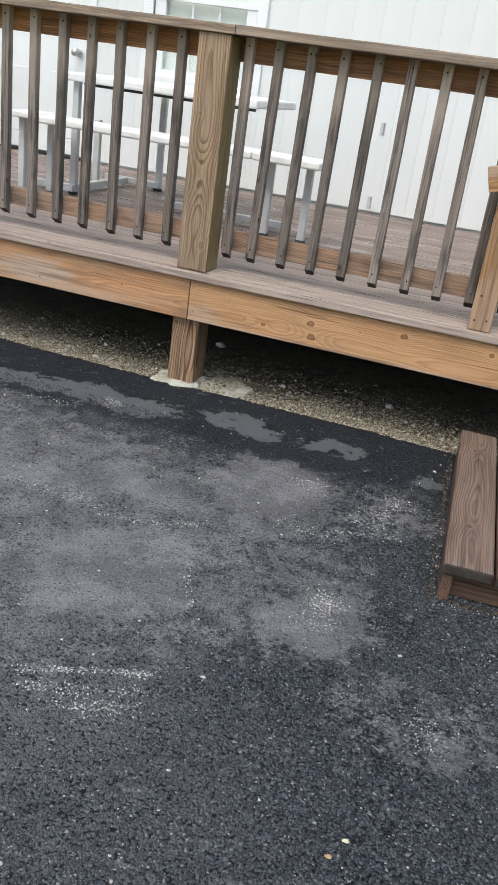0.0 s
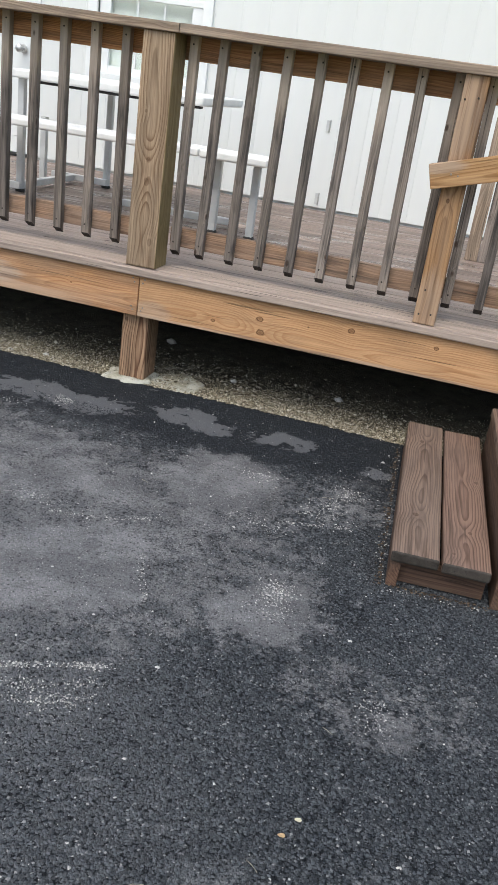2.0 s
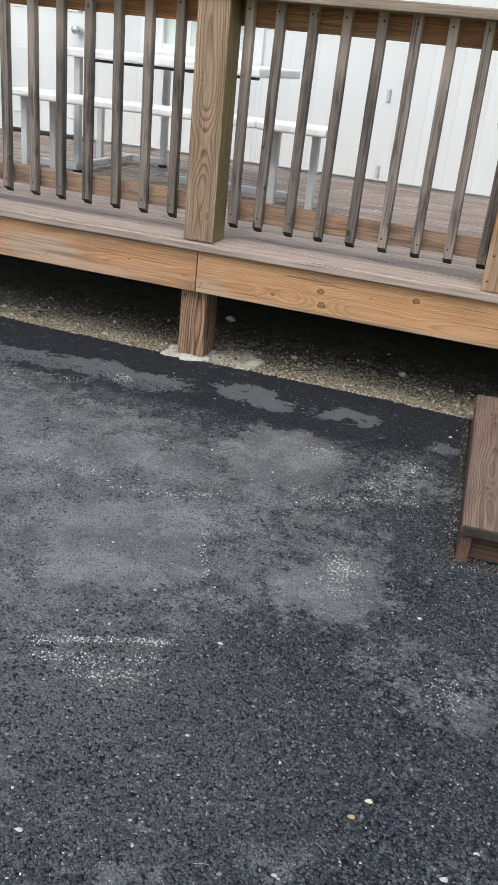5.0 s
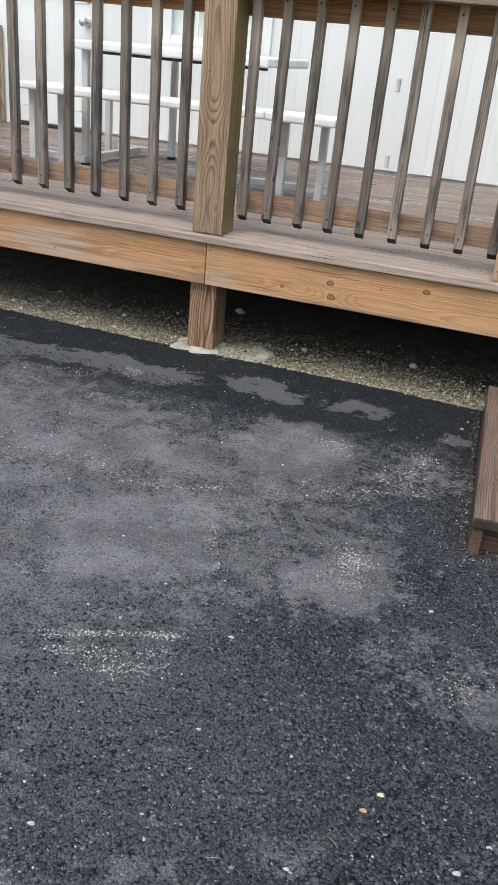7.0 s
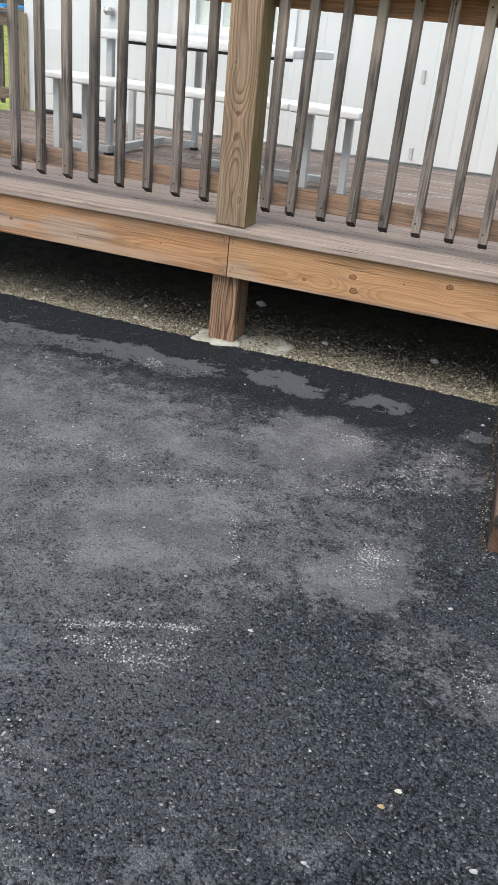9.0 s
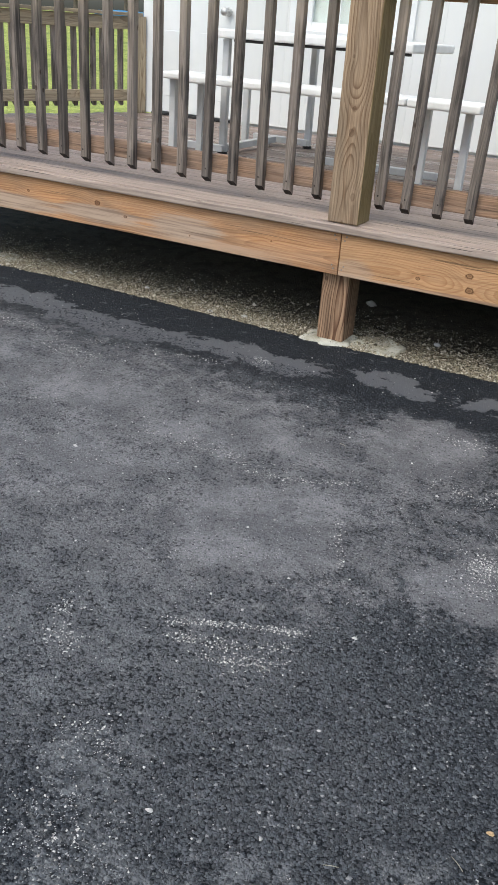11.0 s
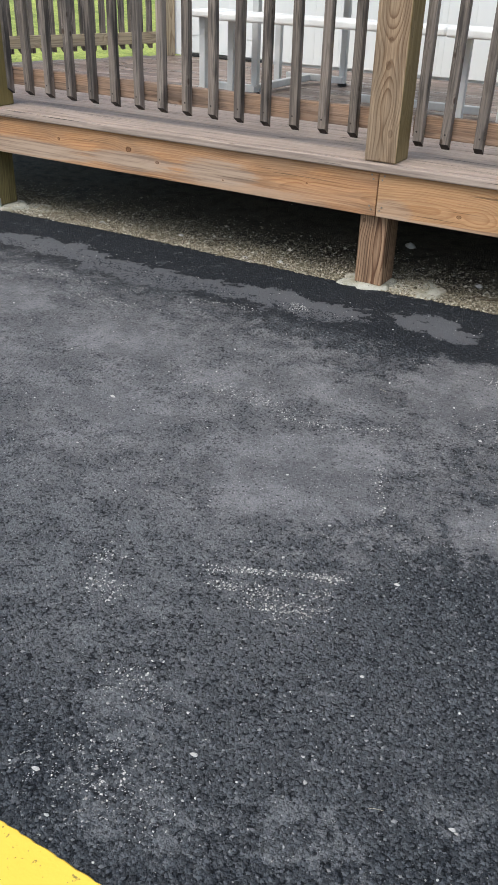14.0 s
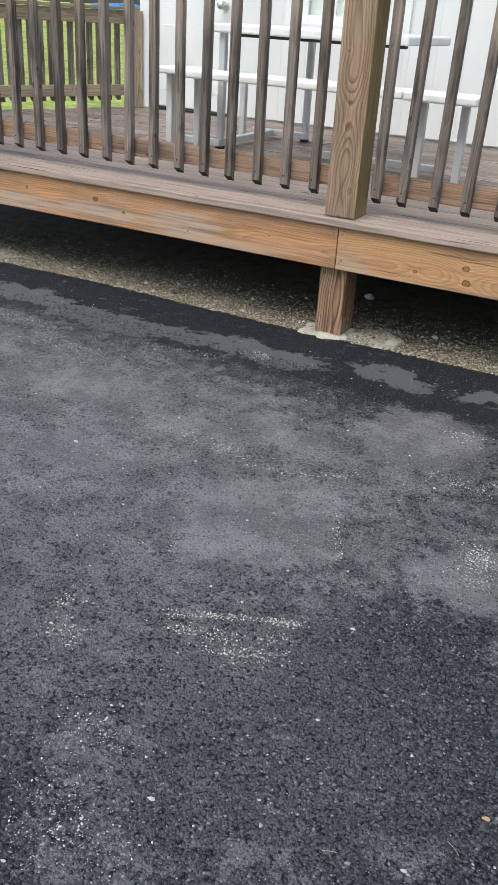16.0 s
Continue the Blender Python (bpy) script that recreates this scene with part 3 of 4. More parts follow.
def glass():
    n = Nodes("window_glass")
    n.bsdf.inputs["Transmission Weight"].default_value = 1.0
    n.bsdf.inputs["IOR"].default_value = 1.45
    return n.done((0.93, 0.96, 0.95), 0.03)


M_YELLOW, M_GLASS = yellow(), glass()
M_BLIND = paint("pale_window_blind", (0.78, 0.82, 0.79), (0.85, 0.88, 0.85), 2.0, 0.7)


# ---------------------------------------------------------------- mesh helpers
def finish(name, bm, mat, parent=None, label="", m=None):
    me = bpy.data.meshes.new(name)
    bm.to_mesh(me)
    bm.free()
    for k in (mat if isinstance(mat, (list, tuple)) else [mat]):
        me.materials.append(k)
    ob = new(name, me)
    ob.parent = parent
    if m is not None:
        ob.matrix_basis = m
    return tagged(ob, label)


def part(name, bm, mat, parent, label="", m=None):
    return finish(name, bm, mat, parent, label, m)


def thing(name, label, category, group="", kind="", at=(0, 0, 0)):
    ob = new(name)
    ob.location = at
    return tagged(ob, label, category, group, kind)


def block(lx, ly, lz, bevel=0.003, seg=1):
    bm = bmesh.new()
    bmesh.ops.create_cube(bm, size=1.0)
    bmesh.ops.scale(bm, vec=(lx, ly, lz), verts=bm.verts)
    if bevel:
        bmesh.ops.bevel(bm, geom=bm.edges[:], offset=bevel, segments=seg, affect="EDGES", profile=0.5)
    return bm


def rod(radius, length, sides=12):
    bm = bmesh.new()
    bmesh.ops.create_cone(bm, cap_ends=True, segments=sides, radius1=radius, radius2=radius, depth=length)
    bmesh.ops.bevel(bm, geom=[e for e in bm.edges if e.is_boundary or len(e.link_faces[0].verts) != len(e.link_faces[-1].verts)], offset=radius * 0.15, segments=1, affect="EDGES")
    return bm


UP = pose(0, 0, 0, 0, -90, 0)     # own x turned to point up


def span(x0, x1, y0, y1, z0, z1):
    """Size and centre of a box from its limits."""
    return (x1 - x0, y1 - y0, z1 - z0), ((x0 + x1) / 2, (y0 + y1) / 2, (z0 + z1) / 2)


def board(name, lim, mat, parent, label="", bevel=0.004, seg=2, grain="x", warp=0.0):
    """A timber between limits x0, x1, y0, y1, z0, z1, its grain along the named axis."""
    (sx, sy, sz), c = span(*lim)
    turn = {"x": Matrix(), "y": pose(0, 0, 0, 0, 0, 90), "z": UP}[grain]
    size = {"x": (sx, sy, sz), "y": (sy, sx, sz), "z": (sz, sy, sx)}[grain]
    bm = block(*size, bevel, seg)
    if warp:
        cuts = [e for e in bm.edges if abs(e.verts[0].co.x - e.verts[1].co.x) > size[0] * 0.8]
        bmesh.ops.subdivide_edges(bm, edges=cuts, cuts=max(6, int(size[0] / 0.12)))
        seed = random.random() * 50
        for v in bm.verts:
            v.co.z += warp * noise.noise((v.co.x * 2.2 + seed, v.co.y * 9, 0.3))
            v.co.y += warp * noise.noise((v.co.x * 2.6 + seed, 4.1, v.co.z * 9))
    return part(name, bm, mat, parent, label, Matrix.Translation(c) @ turn)


def stones(name, spots, mat, parent=None, label="", flatness=0.6, angular=False):
    """Many small stones in one mesh; spots: x, y, z, radius."""
    base = bmesh.new()
    if angular:
        bmesh.ops.create_uvsphere(base, u_segments=4, v_segments=2, radius=1.15)
    else:
        bmesh.ops.create_icosphere(base, subdivisions=1, radius=1.0)
    base.verts.index_update()
    v0 = np.array([v.co[:] for v in base.verts])
    f0 = np.array([[v.index for v in f.verts] for f in base.faces])
    base.free()
    rng = np.random.default_rng(len(spots) + 5)
    k = len(spots)
    spots = np.asarray(spots)
    jit = 1 + rng.uniform(-0.32, 0.32, (k, len(v0), 1))
    sc = rng.uniform(0.65, 1.35, (k, 1, 3)) * spots[:, None, 3:4]
    sc[:, :, 2] *= flatness
    a = rng.uniform(0, 6.283, k)
    co = v0[None] * jit * sc
    cx = co[:, :, 0] * np.cos(a)[:, None] - co[:, :, 1] * np.sin(a)[:, None]
    cy = co[:, :, 0] * np.sin(a)[:, None] + co[:, :, 1] * np.cos(a)[:, None]
    co = np.stack([cx, cy, co[:, :, 2]], 2) + spots[:, None, :3]
    faces = (f0[None] + (np.arange(k) * len(v0))[:, None, None]).reshape(-1, 3)
    me = bpy.data.meshes.new(name)
    me.from_pydata(co.reshape(-1, 3).tolist(), [], faces.tolist())
    me.materials.append(mat)
    ob = new(name, me)
    ob.parent = parent
    return tagged(ob, label)


def sheet(name, x0, x1, y0, y1, nx, ny, high, mat, label, category):
    bm = bmesh.new()
    grid = [[bm.verts.new((x0 + (x1 - x0) * i / nx, y0 + (y1 - y0) * j / ny, 0)) for i in range(nx + 1)] for j in range(ny + 1)]
    for row in grid:
        for v in row:
            high(v)
    for j in range(ny):
        for i in range(nx):
            bm.faces.new((grid[j][i], grid[j][i + 1], grid[j + 1][i + 1], grid[j + 1][i]))
    return tagged(finish(name, bm, mat), label, category, kind="structure")


# ---------------------------------------------------------------- ground
def edge_y(x):
    return 0.035 + 0.03 * noise.noise((x * 1.1, 3.3, 0)) + 0.010 * noise.noise((x * 9.0, 1.3, 0)) + 0.010 * noise.noise((x * 38.0, 6.3, 0))


def lawn_height(v):
    x, y = v.co.x, v.co.y
    rise = min(max((-x - 6.0) / 12.0, 0.0), 1.0)
    v.co.z = -0.045 + 0.90 * rise * rise + 0.01 * noise.noise((x * 0.5, y * 0.5, 0))


ground = sheet("ground", -700, 700, -700, 700, 140, 140, lambda v: None, M_GRASS, "green mown lawn reaching to the horizon", "grass")
for v in ground.data.vertices:
    v.co.z = -0.06
lawn = sheet("lawn", -40, -3.6, -1.5, 45, 60, 70, lawn_height, M_GRASS, "bright green sloping lawn beside the deck", "grass")

bm = bmesh.new()
xs = [-9 + 0.5 * i for i in range(12)] + [-3 + 0.012 * i for i in range(417)] + [2.01 + 0.5 * i for i in range(9)]
top_v = [bm.verts.new((x, edge_y(x), 0.0)) for x in xs]
low_v = [bm.verts.new((x, edge_y(x) + 0.012, -0.055)) for x in xs]
near_v = [bm.verts.new((x, -0.35, 0.0)) for x in xs]
back_v = [bm.verts.new((x, -30.0, 0.0)) for x in xs]
for i in range(len(xs) - 1):
    bm.faces.new((near_v[i], near_v[i + 1], top_v[i + 1], top_v[i]))
    bm.faces.new((back_v[i], back_v[i + 1], near_v[i + 1], near_v[i]))
    bm.faces.new((top_v[i], top_v[i + 1], low_v[i + 1], low_v[i]))
pavement = tagged(finish("pavement", bm, M_ASPHALT), "dark worn asphalt with grey silt patches and grit", "asphalt", kind="structure")

gravel_bed = sheet("gravel_bed", -3.6, 5.0, 0.0, 2.9, 90, 36, lambda v: setattr(v.co, "z", -0.03 + 0.012 * noise.noise((v.co.x * 4, v.co.y * 4, 0)) + 0.02 * v.co.y), M_GRAVEL, "soil darkened for the shade below the deck, with gravel", "gravel")
rng = np.random.default_rng(3)
spots = []
# stones thin out inward, so the ground falls dark below the deck
while len(spots) < 76000:
    x = rng.uniform(-2.6, 1.75)
    d = abs(rng.normal(0, 0.19)) + (rng.random() * 0.4 if rng.random() < 0.08 else 0)
    y = edge_y(x) - 0.014 + d
    r = rng.uniform(0.0016, 0.0042) * (2.4 if rng.random() < 0.03 else 1)
    spots.append((x, y, -0.022 + 0.012 * noise.noise((x * 4, y * 4, 0)) + 0.02 * y + rng.uniform(0, 0.016), r))
# paler washed stones along the lip of the asphalt
while len(spots) < 82000:
    x = rng.uniform(-2.6, 1.75)
    y = edge_y(x) - 0.010 + abs(rng.normal(0, 0.022))
    spots.append((x, y, -0.012 + rng.uniform(0, 0.014), rng.uniform(0.0022, 0.0052)))
tagged(stones("gravel", spots, M_STONES, angular=True), "small tan and grey gravel along the asphalt edge", "gravel", kind="stuff")
for x, y, r, lab in ((-0.51, 0.13, .017, "pale rounded stone lying on gravel"), (-0.69, 0.10, .013, "pale stone lying on gravel"), (-0.08, 0.73, .022, "large pale stone in the shade below the deck"), (-1.62, 0.16, .017, "pale stone lying on gravel"),
                     (0.40, 0.35, .014, "grey stone lying on gravel"), (-1.15, 0.22, .012, "grey stone lying on gravel"), (0.92, 0.42, .018, "grey stone lying on gravel"), (-0.14, 0.30, .014, "pale stone lying on gravel")):
    ob = stones("stone", [(0, 0, 0, r)], M_WHITESTONE)
    for f in ob.data.polygons:
        f.use_smooth = True
    ob.location = (x, y, -0.012 + 0.02 * y)
    tagged(ob, lab, "stone", "stones below the deck")

# yellow line
bm = bmesh.new()
n_seg = 800
up = [bm.verts.new((-3.5 + 0.01 * i, -2.770 + 0.003 * noise.noise((i * 0.31, 0, 0)) + 0.002 * noise.noise((i * 1.7, 5, 0)), 0.004)) for i in range(n_seg)]
dn = [bm.verts.new((-3.5 + 0.01 * i, -2.895 + 0.003 * noise.noise((i * 0.31, 9, 0)), 0.004)) for i in range(n_seg)]
up0 = [bm.verts.new(v.co + Vector((0, 0.003, -0.0035))) for v in up]
dn0 = [bm.verts.new(v.co + Vector((0, -0.003, -0.0035))) for v in dn]
for i in range(n_seg - 1):
    bm.faces.new((dn[i], dn[i + 1], up[i + 1], up[i]))
    bm.faces.new((up[i], up[i + 1], up0[i + 1], up0[i]))
    bm.faces.new((dn0[i], dn0[i + 1], dn[i + 1], dn[i]))
tagged(finish("parking_line", bm, M_YELLOW), "thick bright yellow painted line on asphalt", "road marking", kind="structure")

# coarse chippings that stand proud of the binder where no silt fills it
def patch(rows, x, y, wide):
    return max(max(0.0, 1 - ((x - c[0]) / c[2]) ** 2 / wide - ((y - c[1]) / c[3]) ** 2 / wide) * (c[4] if len(c) > 4 else 1.0) for c in rows)


def silted(x, y):
    return patch(WORN, x, y, 1.5) + 0.45 * noise.noise((x * 3.1, y * 3.1, 0.7)) + 0.5 * noise.noise((x * 17, y * 17, 2.0))


spots = []
while len(spots) < 150000:
    y = rng.uniform(-2.95, 0.02)
    x = rng.uniform(-2.6, 1.95)
    if x < -2.55 - 1.02 * y or rng.random() > 0.35 + 0.65 * min(1.0, -y / 1.6):
        continue
    if y > -0.34 and any(((x - c[0]) / c[2]) ** 2 + ((y - c[1]) / c[3]) ** 2 < 1.1 for c in FILM):
        continue
    if y > -0.5 and rng.random() < 0.5:
        continue
    if y < -0.28 and (patch(CALM, x, y, 1.0) > 0.25 and rng.random() < 0.80 or silted(x, y) > 0.22 and rng.random() < 0.6):
        continue
    spots.append((x, y, rng.uniform(-0.0004, 0.0008), rng.uniform(0.0017, 0.0042)))
tagged(stones("chippings", spots, M_CHIP, flatness=0.66, angular=True), "dark grey stone chippings bound in the asphalt", "chippings", kind="stuff")

# loose stones lying on the asphalt
loose = [(0.877, -1.833, .0055), (0.836, -1.054, .0045), (1.313, -1.499, .0055), (0.926, -2.144, .004), (0.261, -2.198, .004), (0.743, -2.486, .006), (-0.28, -1.438, .006),
         (0.64, -1.705, .004), (1.229, -0.223, .006), (0.52, -2.66, .006), (0.60, -2.72, .004), (1.482, -2.267, .007), (1.198, -2.384, .005), (1.532, -2.186, .005)]
for x, y, r in loose:
    ob = stones("pebble", [(0, 0, 0, r)], M_WHITESTONE)
    ob.location = (x, y, r * 0.35)
    tagged(ob, "small pale pebble lying on asphalt", "pebble", "pebbles on the asphalt")
for x, y, r, m, lab in ((1.318, -2.152, .0065, M_CREAM, "cream pebble lying on asphalt"), (1.295, -2.203, .0065, M_TAN, "small orange-brown pebble on asphalt")):
    ob = stones("pebble", [(0, 0, 0, r)], m)
    ob.location = (x, y, r * 0.35)
    tagged(ob, lab, "pebble", "pebbles on the asphalt")
spots = []
for cx, cy, rx, ry in GRIT:
    for _ in range(int(6000 * rx * ry) + 26):
        spots.append((rng.normal(cx, rx * 0.55), rng.normal(cy, ry * 0.55), 0.001, rng.uniform(0.0010, 0.0030)))
for p0, p1, p2, count, wide in ARCS:
    clumps = rng.random(7)
    for _ in range(int(count * 2.4)):
        f = min(1.0, max(0.0, rng.normal(clumps[rng.integers(7)], 0.06))) if rng.random() < 0.28 else rng.random()
        q = [(1 - f) ** 2 * a + 2 * f * (1 - f) * (2 * b - (a + c) / 2) + f * f * c for a, b, c in zip(p0, p1, p2)]
        spots.append((q[0] + rng.normal(0, wide) * (1 + rng.random()), q[1] + rng.normal(0, wide) * 0.8, 0.001, 0.0007 + 0.0021 * rng.random() ** 2 + (0.0015 if rng.random() < 0.05 else 0)))
# grit gathered along the steps
for _ in range(110):
    f = rng.random()
    spots.append((1.355 - 0.075 * f - abs(rng.normal(0, 0.012)), -1.17 + 1.16 * f, 0.001, rng.uniform(0.0008, 0.0030)))
for _ in range(40):
    f = rng.random()
    spots.append((1.36 + 0.3 * f, -1.172 - abs(rng.normal(0, 0.012)) + 0.02 * f, 0.001, rng.uniform(0.0008, 0.0028)))
for _ in range(130):
    spots.append((rng.uniform(-1.8, 1.9), rng.uniform(-2.75, -0.1), 0.0015, rng.uniform(0.0022, 0.0042)))
for _ in range(3000):
    x, y = rng.uniform(-2.5, 2.0), rng.uniform(-2.75, -0.1)
    if rng.random() < 0.35 or noise.noise((x * 2.3, y * 2.3, 4.0)) > 0.12:
        spots.append((x, y, 0.001, 0.0008 + 0.0018 * rng.random() ** 2))
tagged(stones("grit", spots, M_WHITESTONE), "scattered pale grit on the asphalt", "grit", kind="stuff")


# brown litter blown against the foot of the steps
spots = []
for _ in range(260):
    f = rng.random()
    spots.append((1.350 - 0.075 * f - abs(rng.normal(0, 0.009)), -1.17 + 1.14 * f, 0.002, rng.uniform(0.0015, 0.0046)))
for _ in range(150):
    f = rng.random()
    spots.append((1.37 + 0.32 * f, -1.150 - abs(rng.normal(0, 0.010)) + 0.02 * f, 0.002, rng.uniform(0.0015, 0.0042)))
tagged(stones("litter", spots, M_LITTER, flatness=0.5), "brown leaf and bark litter along the steps", "litter", kind="stuff")


def straw(x, y, length, turn, bend):
    bm = bmesh.new()
    rows = []
    for i in range(7):
        f = i / 6 - 0.5
        c = Vector((f * length, bend * (0.25 - f * f), 0.0018 + 0.002 * (0.25 - f * f)))
        rows.append([bm.verts.new(c + Vector((0, 0.0006 * math.cos(q), 0.0006 * math.sin(q)))) for q in (0.5, 2.6, 4.7)])
    for p, q in zip(rows, rows[1:]):
        for i in range(3):
            bm.faces.new((p[i], p[(i + 1) % 3], q[(i + 1) % 3], q[i]))
    ob = finish("straw", bm, M_STRAW, m=pose(x, y, 0.0012, 0, 0, turn))
    return tagged(ob, "thin pale straw lying on asphalt", "straw", "straws on the asphalt")


for x, y, length, turn, bend in STRAWS:
    straw(x, y, length, turn, bend)


def twig(x, y, length, turn, forks):
    """A crooked dry stem with a few side shoots."""
    t = random.Random(int(x * 1000))
    bm = bmesh.new()

    def stem(start, angle, size, thick):
        rows, c = [], Vector(start)
        for i in range(7):
            w = thick * (1 - 0.1 * i)
            rows.append([bm.verts.new(c + Vector((-math.sin(angle) * w * math.cos(q), math.cos(angle) * w * math.cos(q), w * math.sin(q)))) for q in (0.5, 2.6, 4.7)])
            angle += t.uniform(-0.25, 0.25)
            c = c + Vector((math.cos(angle), math.sin(angle), t.uniform(-0.02, 0.03))) * size / 6
        for p, q in zip(rows, rows[1:]):
            for i in range(3):
                bm.faces.new((p[i], p[(i + 1) % 3], q[(i + 1) % 3], q[i]))

    stem((0, 0, 0), 0.0, length, 0.0022)
    for k in range(forks):
        stem((length * (0.25 + 0.2 * k), 0, 0.001), t.choice((-0.8, 0.8)), length * 0.4, 0.0014)
    return tagged(finish("twig", bm, M_LITTER, m=pose(x, y, 0.004, 0, 0, turn)), "thin dry brown twig lying on gravel", "twig", "twigs below the deck")


for x, y, length, turn, forks in ((0.40, 0.12, 0.17, 62, 3), (0.46, 0.16, 0.12, 20, 2), (0.30, 0.20, 0.10, 150, 1), (-0.95, 0.22, 0.11, 30, 2)):
    twig(x, y, length, turn, forks)


# ---------------------------------------------------------------- deck
deck = thing("deck", "raised grey-weathered timber deck with orange fascia boards", "deck", kind="structure")
FRONT = -0.022


def end_x(y):
    """The deck's skewed far end."""
    return -3.02 - 0.36 * (2.84 - y)


y = FRONT
first = True
while y < 2.78:
    w = 0.034 if first else 0.140
    x0 = end_x(y + w / 2) - 0.03
    board("plank", (x0, 4.2, y, min(y + w, 2.835), TOP - 0.038, TOP - (0.003 if first else 0.0)), M_DECKFRONT if y < 0.75 else M_DECK, deck, bevel=0.007 if first else 0.004, seg=3 if first else 2, warp=0.0018)
    y += w + (0.008 if first else 0.005)
    first = False
def fascia_board(x0, x1, mat, label):
    return board("fascia", (x0, x1, 0.0, 0.038, 0.3254, 0.5095), mat, deck, label, 0.004, 2, warp=0.0015)


left_fascia = fascia_board(-3.2, -0.0018, M_FASCIA_L, "orange-brown fascia board with weathered streaks")
right_fascia = fascia_board(0.0018, 2.57, M_FASCIA_R, "fresh orange pine fascia board with dark knots")
for ob, cx in ((left_fascia, (-0.022, -0.03)), (right_fascia, (0.018, 0.026))):
    for i, (sx, sz) in enumerate(((cx[0], 0.478), (cx[1], 0.495), (cx[0], 0.352), (cx[1], 0.367))):
        s = part("screw", rod(0.0042, 0.003, 10), M_SCREW, ob)
        s.matrix_basis = Matrix.Translation(Vector((sx, -0.0012, sz)) - ob.matrix_basis.translation) @ pose(0, 0, 0, 90, 0, 0)
# unseen joists added to darken the space below, running back to the wall
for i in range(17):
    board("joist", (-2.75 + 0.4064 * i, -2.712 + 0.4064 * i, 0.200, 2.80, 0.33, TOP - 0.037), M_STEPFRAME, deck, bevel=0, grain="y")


def support(x0, x1, mat, label):
    return board("support_post", (x0, x1, 0.040, 0.180, 0.012, TOP - 0.037), mat, deck, label, 0.006, 2, "z")


support(-0.084, 0.044, M_POSTLOW, "red-brown square timber support post")
support(-2.385, -2.257, M_POSTGREEN, "greenish tan square timber support post")


def footing(cx, cy, rx, ry, top, label, seed):
    """A rough cast lump, ragged in outline and sloping off."""
    bm = bmesh.new()
    rings = [(1.0, -0.03), (0.97, 0.2), (0.85, 0.75), (0.6, 0.95), (0.3, 1.0)]
    loops = []
    for f, h in rings:
        loop = []
        for i in range(28):
            a = 2 * math.pi * i / 28
            w = 1 + 0.30 * noise.noise((math.cos(a) * 2 + seed, math.sin(a) * 2, 0)) + 0.20 * noise.noise((math.cos(a) * 6 + seed, math.sin(a) * 6, 3))
            k = (abs(math.cos(a)) ** 3 + abs(math.sin(a)) ** 3) ** (-1 / 3)
            z = (-0.05 if h < 0 else top * h) + 0.007 * noise.noise((math.cos(a) * 3 * f, math.sin(a) * 3 * f, seed))
            loop.append(bm.verts.new((cx + rx * f * w * k * math.cos(a), cy + ry * f * w * k * math.sin(a), z)))
        loops.append(loop)
    for p, q in zip(loops, loops[1:]):
        for i in range(28):
            bm.faces.new((p[i], p[(i + 1) % 28], q[(i + 1) % 28], q[i]))
    bm.faces.new(loops[-1])
    for f in bm.faces:
        f.smooth = True
    return tagged(finish("concrete_footing", bm, M_CONCRETE), label, "footing", "concrete footings of the deck")


footing(-0.045, 0.095, 0.112, 0.110, 0.016, "rough pale concrete footing below deck post", 1.0)
footing(0.175, 0.150, 0.115, 0.135, -0.004, "rough stained concrete lump beside deck post", 5.0)
footing(-2.290, 0.11, 0.14, 0.115, 0.014, "rough pale concrete footing below deck post", 9.0)
footing(-2.11, 0.16, 0.09, 0.10, -0.004, "rough stained concrete lump beside deck post", 12.0)
bracket = thing("post_base", "galvanised steel post base plate on concrete footing", "bracket")
board("plate", (-2.390, -2.235, 0.026, 0.034, 0.012, 0.062), M_STEEL, bracket, bevel=0.001, seg=1)
for sx in (-2.355, -2.270):
    part("bolt", rod(0.006, 0.008, 8), M_SCREW, bracket, m=Matrix.Translation((sx, 0.023, 0.038)) @ pose(0, 0, 0, 90, 0, 0))


# ---------------------------------------------------------------- front railing
railing = thing("railing", "weathered timber deck railing with square balusters", "railing")
CAP0, CAP1 = 1.496, 1.532
for x0, x1 in ((-3.2, 0.032), (0.034, 2.6)):
    cap = board("cap_board", (x0, x1, -0.014, 0.172, CAP0, CAP1), M_CAP, railing, "grey-brown weathered cap board", 0.004, 2, warp=0.002)
    # the two boards meet in a mitre over the post
    half = (x1 - x0) / 2
    for v in cap.data.vertices:
        if (v.co.x > half - 0.02 and x1 < 1) or (v.co.x < 0.02 - half and x0 > 0):
            v.co.x -= v.co.y * 0.55
for x0, x1 in ((-3.2, -0.002), (0.002, 2.6)):
    board("top_rail", (x0, x1, 0.138, 0.176, 1.404, CAP0 + 0.004), M_RAIL, railing, "reddish brown top rail", 0.003, 2)
board("bottom_rail", (-3.2, 0.028, 0.138, 0.176, 0.648, 0.730), M_BOTTOM, railing, "pale brown bottom rail", 0.003, 2, warp=0.002)
board("bottom_rail", (0.072, 2.6, 0.138, 0.176, 0.640, 0.724), M_BOTTOM, railing, "pale brown bottom rail", 0.003, 2, warp=0.002)
post_a = board("post", (-0.073, 0.066, 0.0, 0.137, TOP, CAP0), M_POST, railing, "tan square main post with bold grain", 0.006, 3, "z")
newel = board("post", (1.209, 1.299, 0.0, 0.089, TOP, CAP0), M_NEWEL, railing, "orange-brown square newel post", 0.004, 2, "z")
board("post", (-2.300, -2.160, 0.0, 0.137, TOP, CAP0), M_POSTGREEN, railing, "algae-green square main post", 0.006, 3, "z")


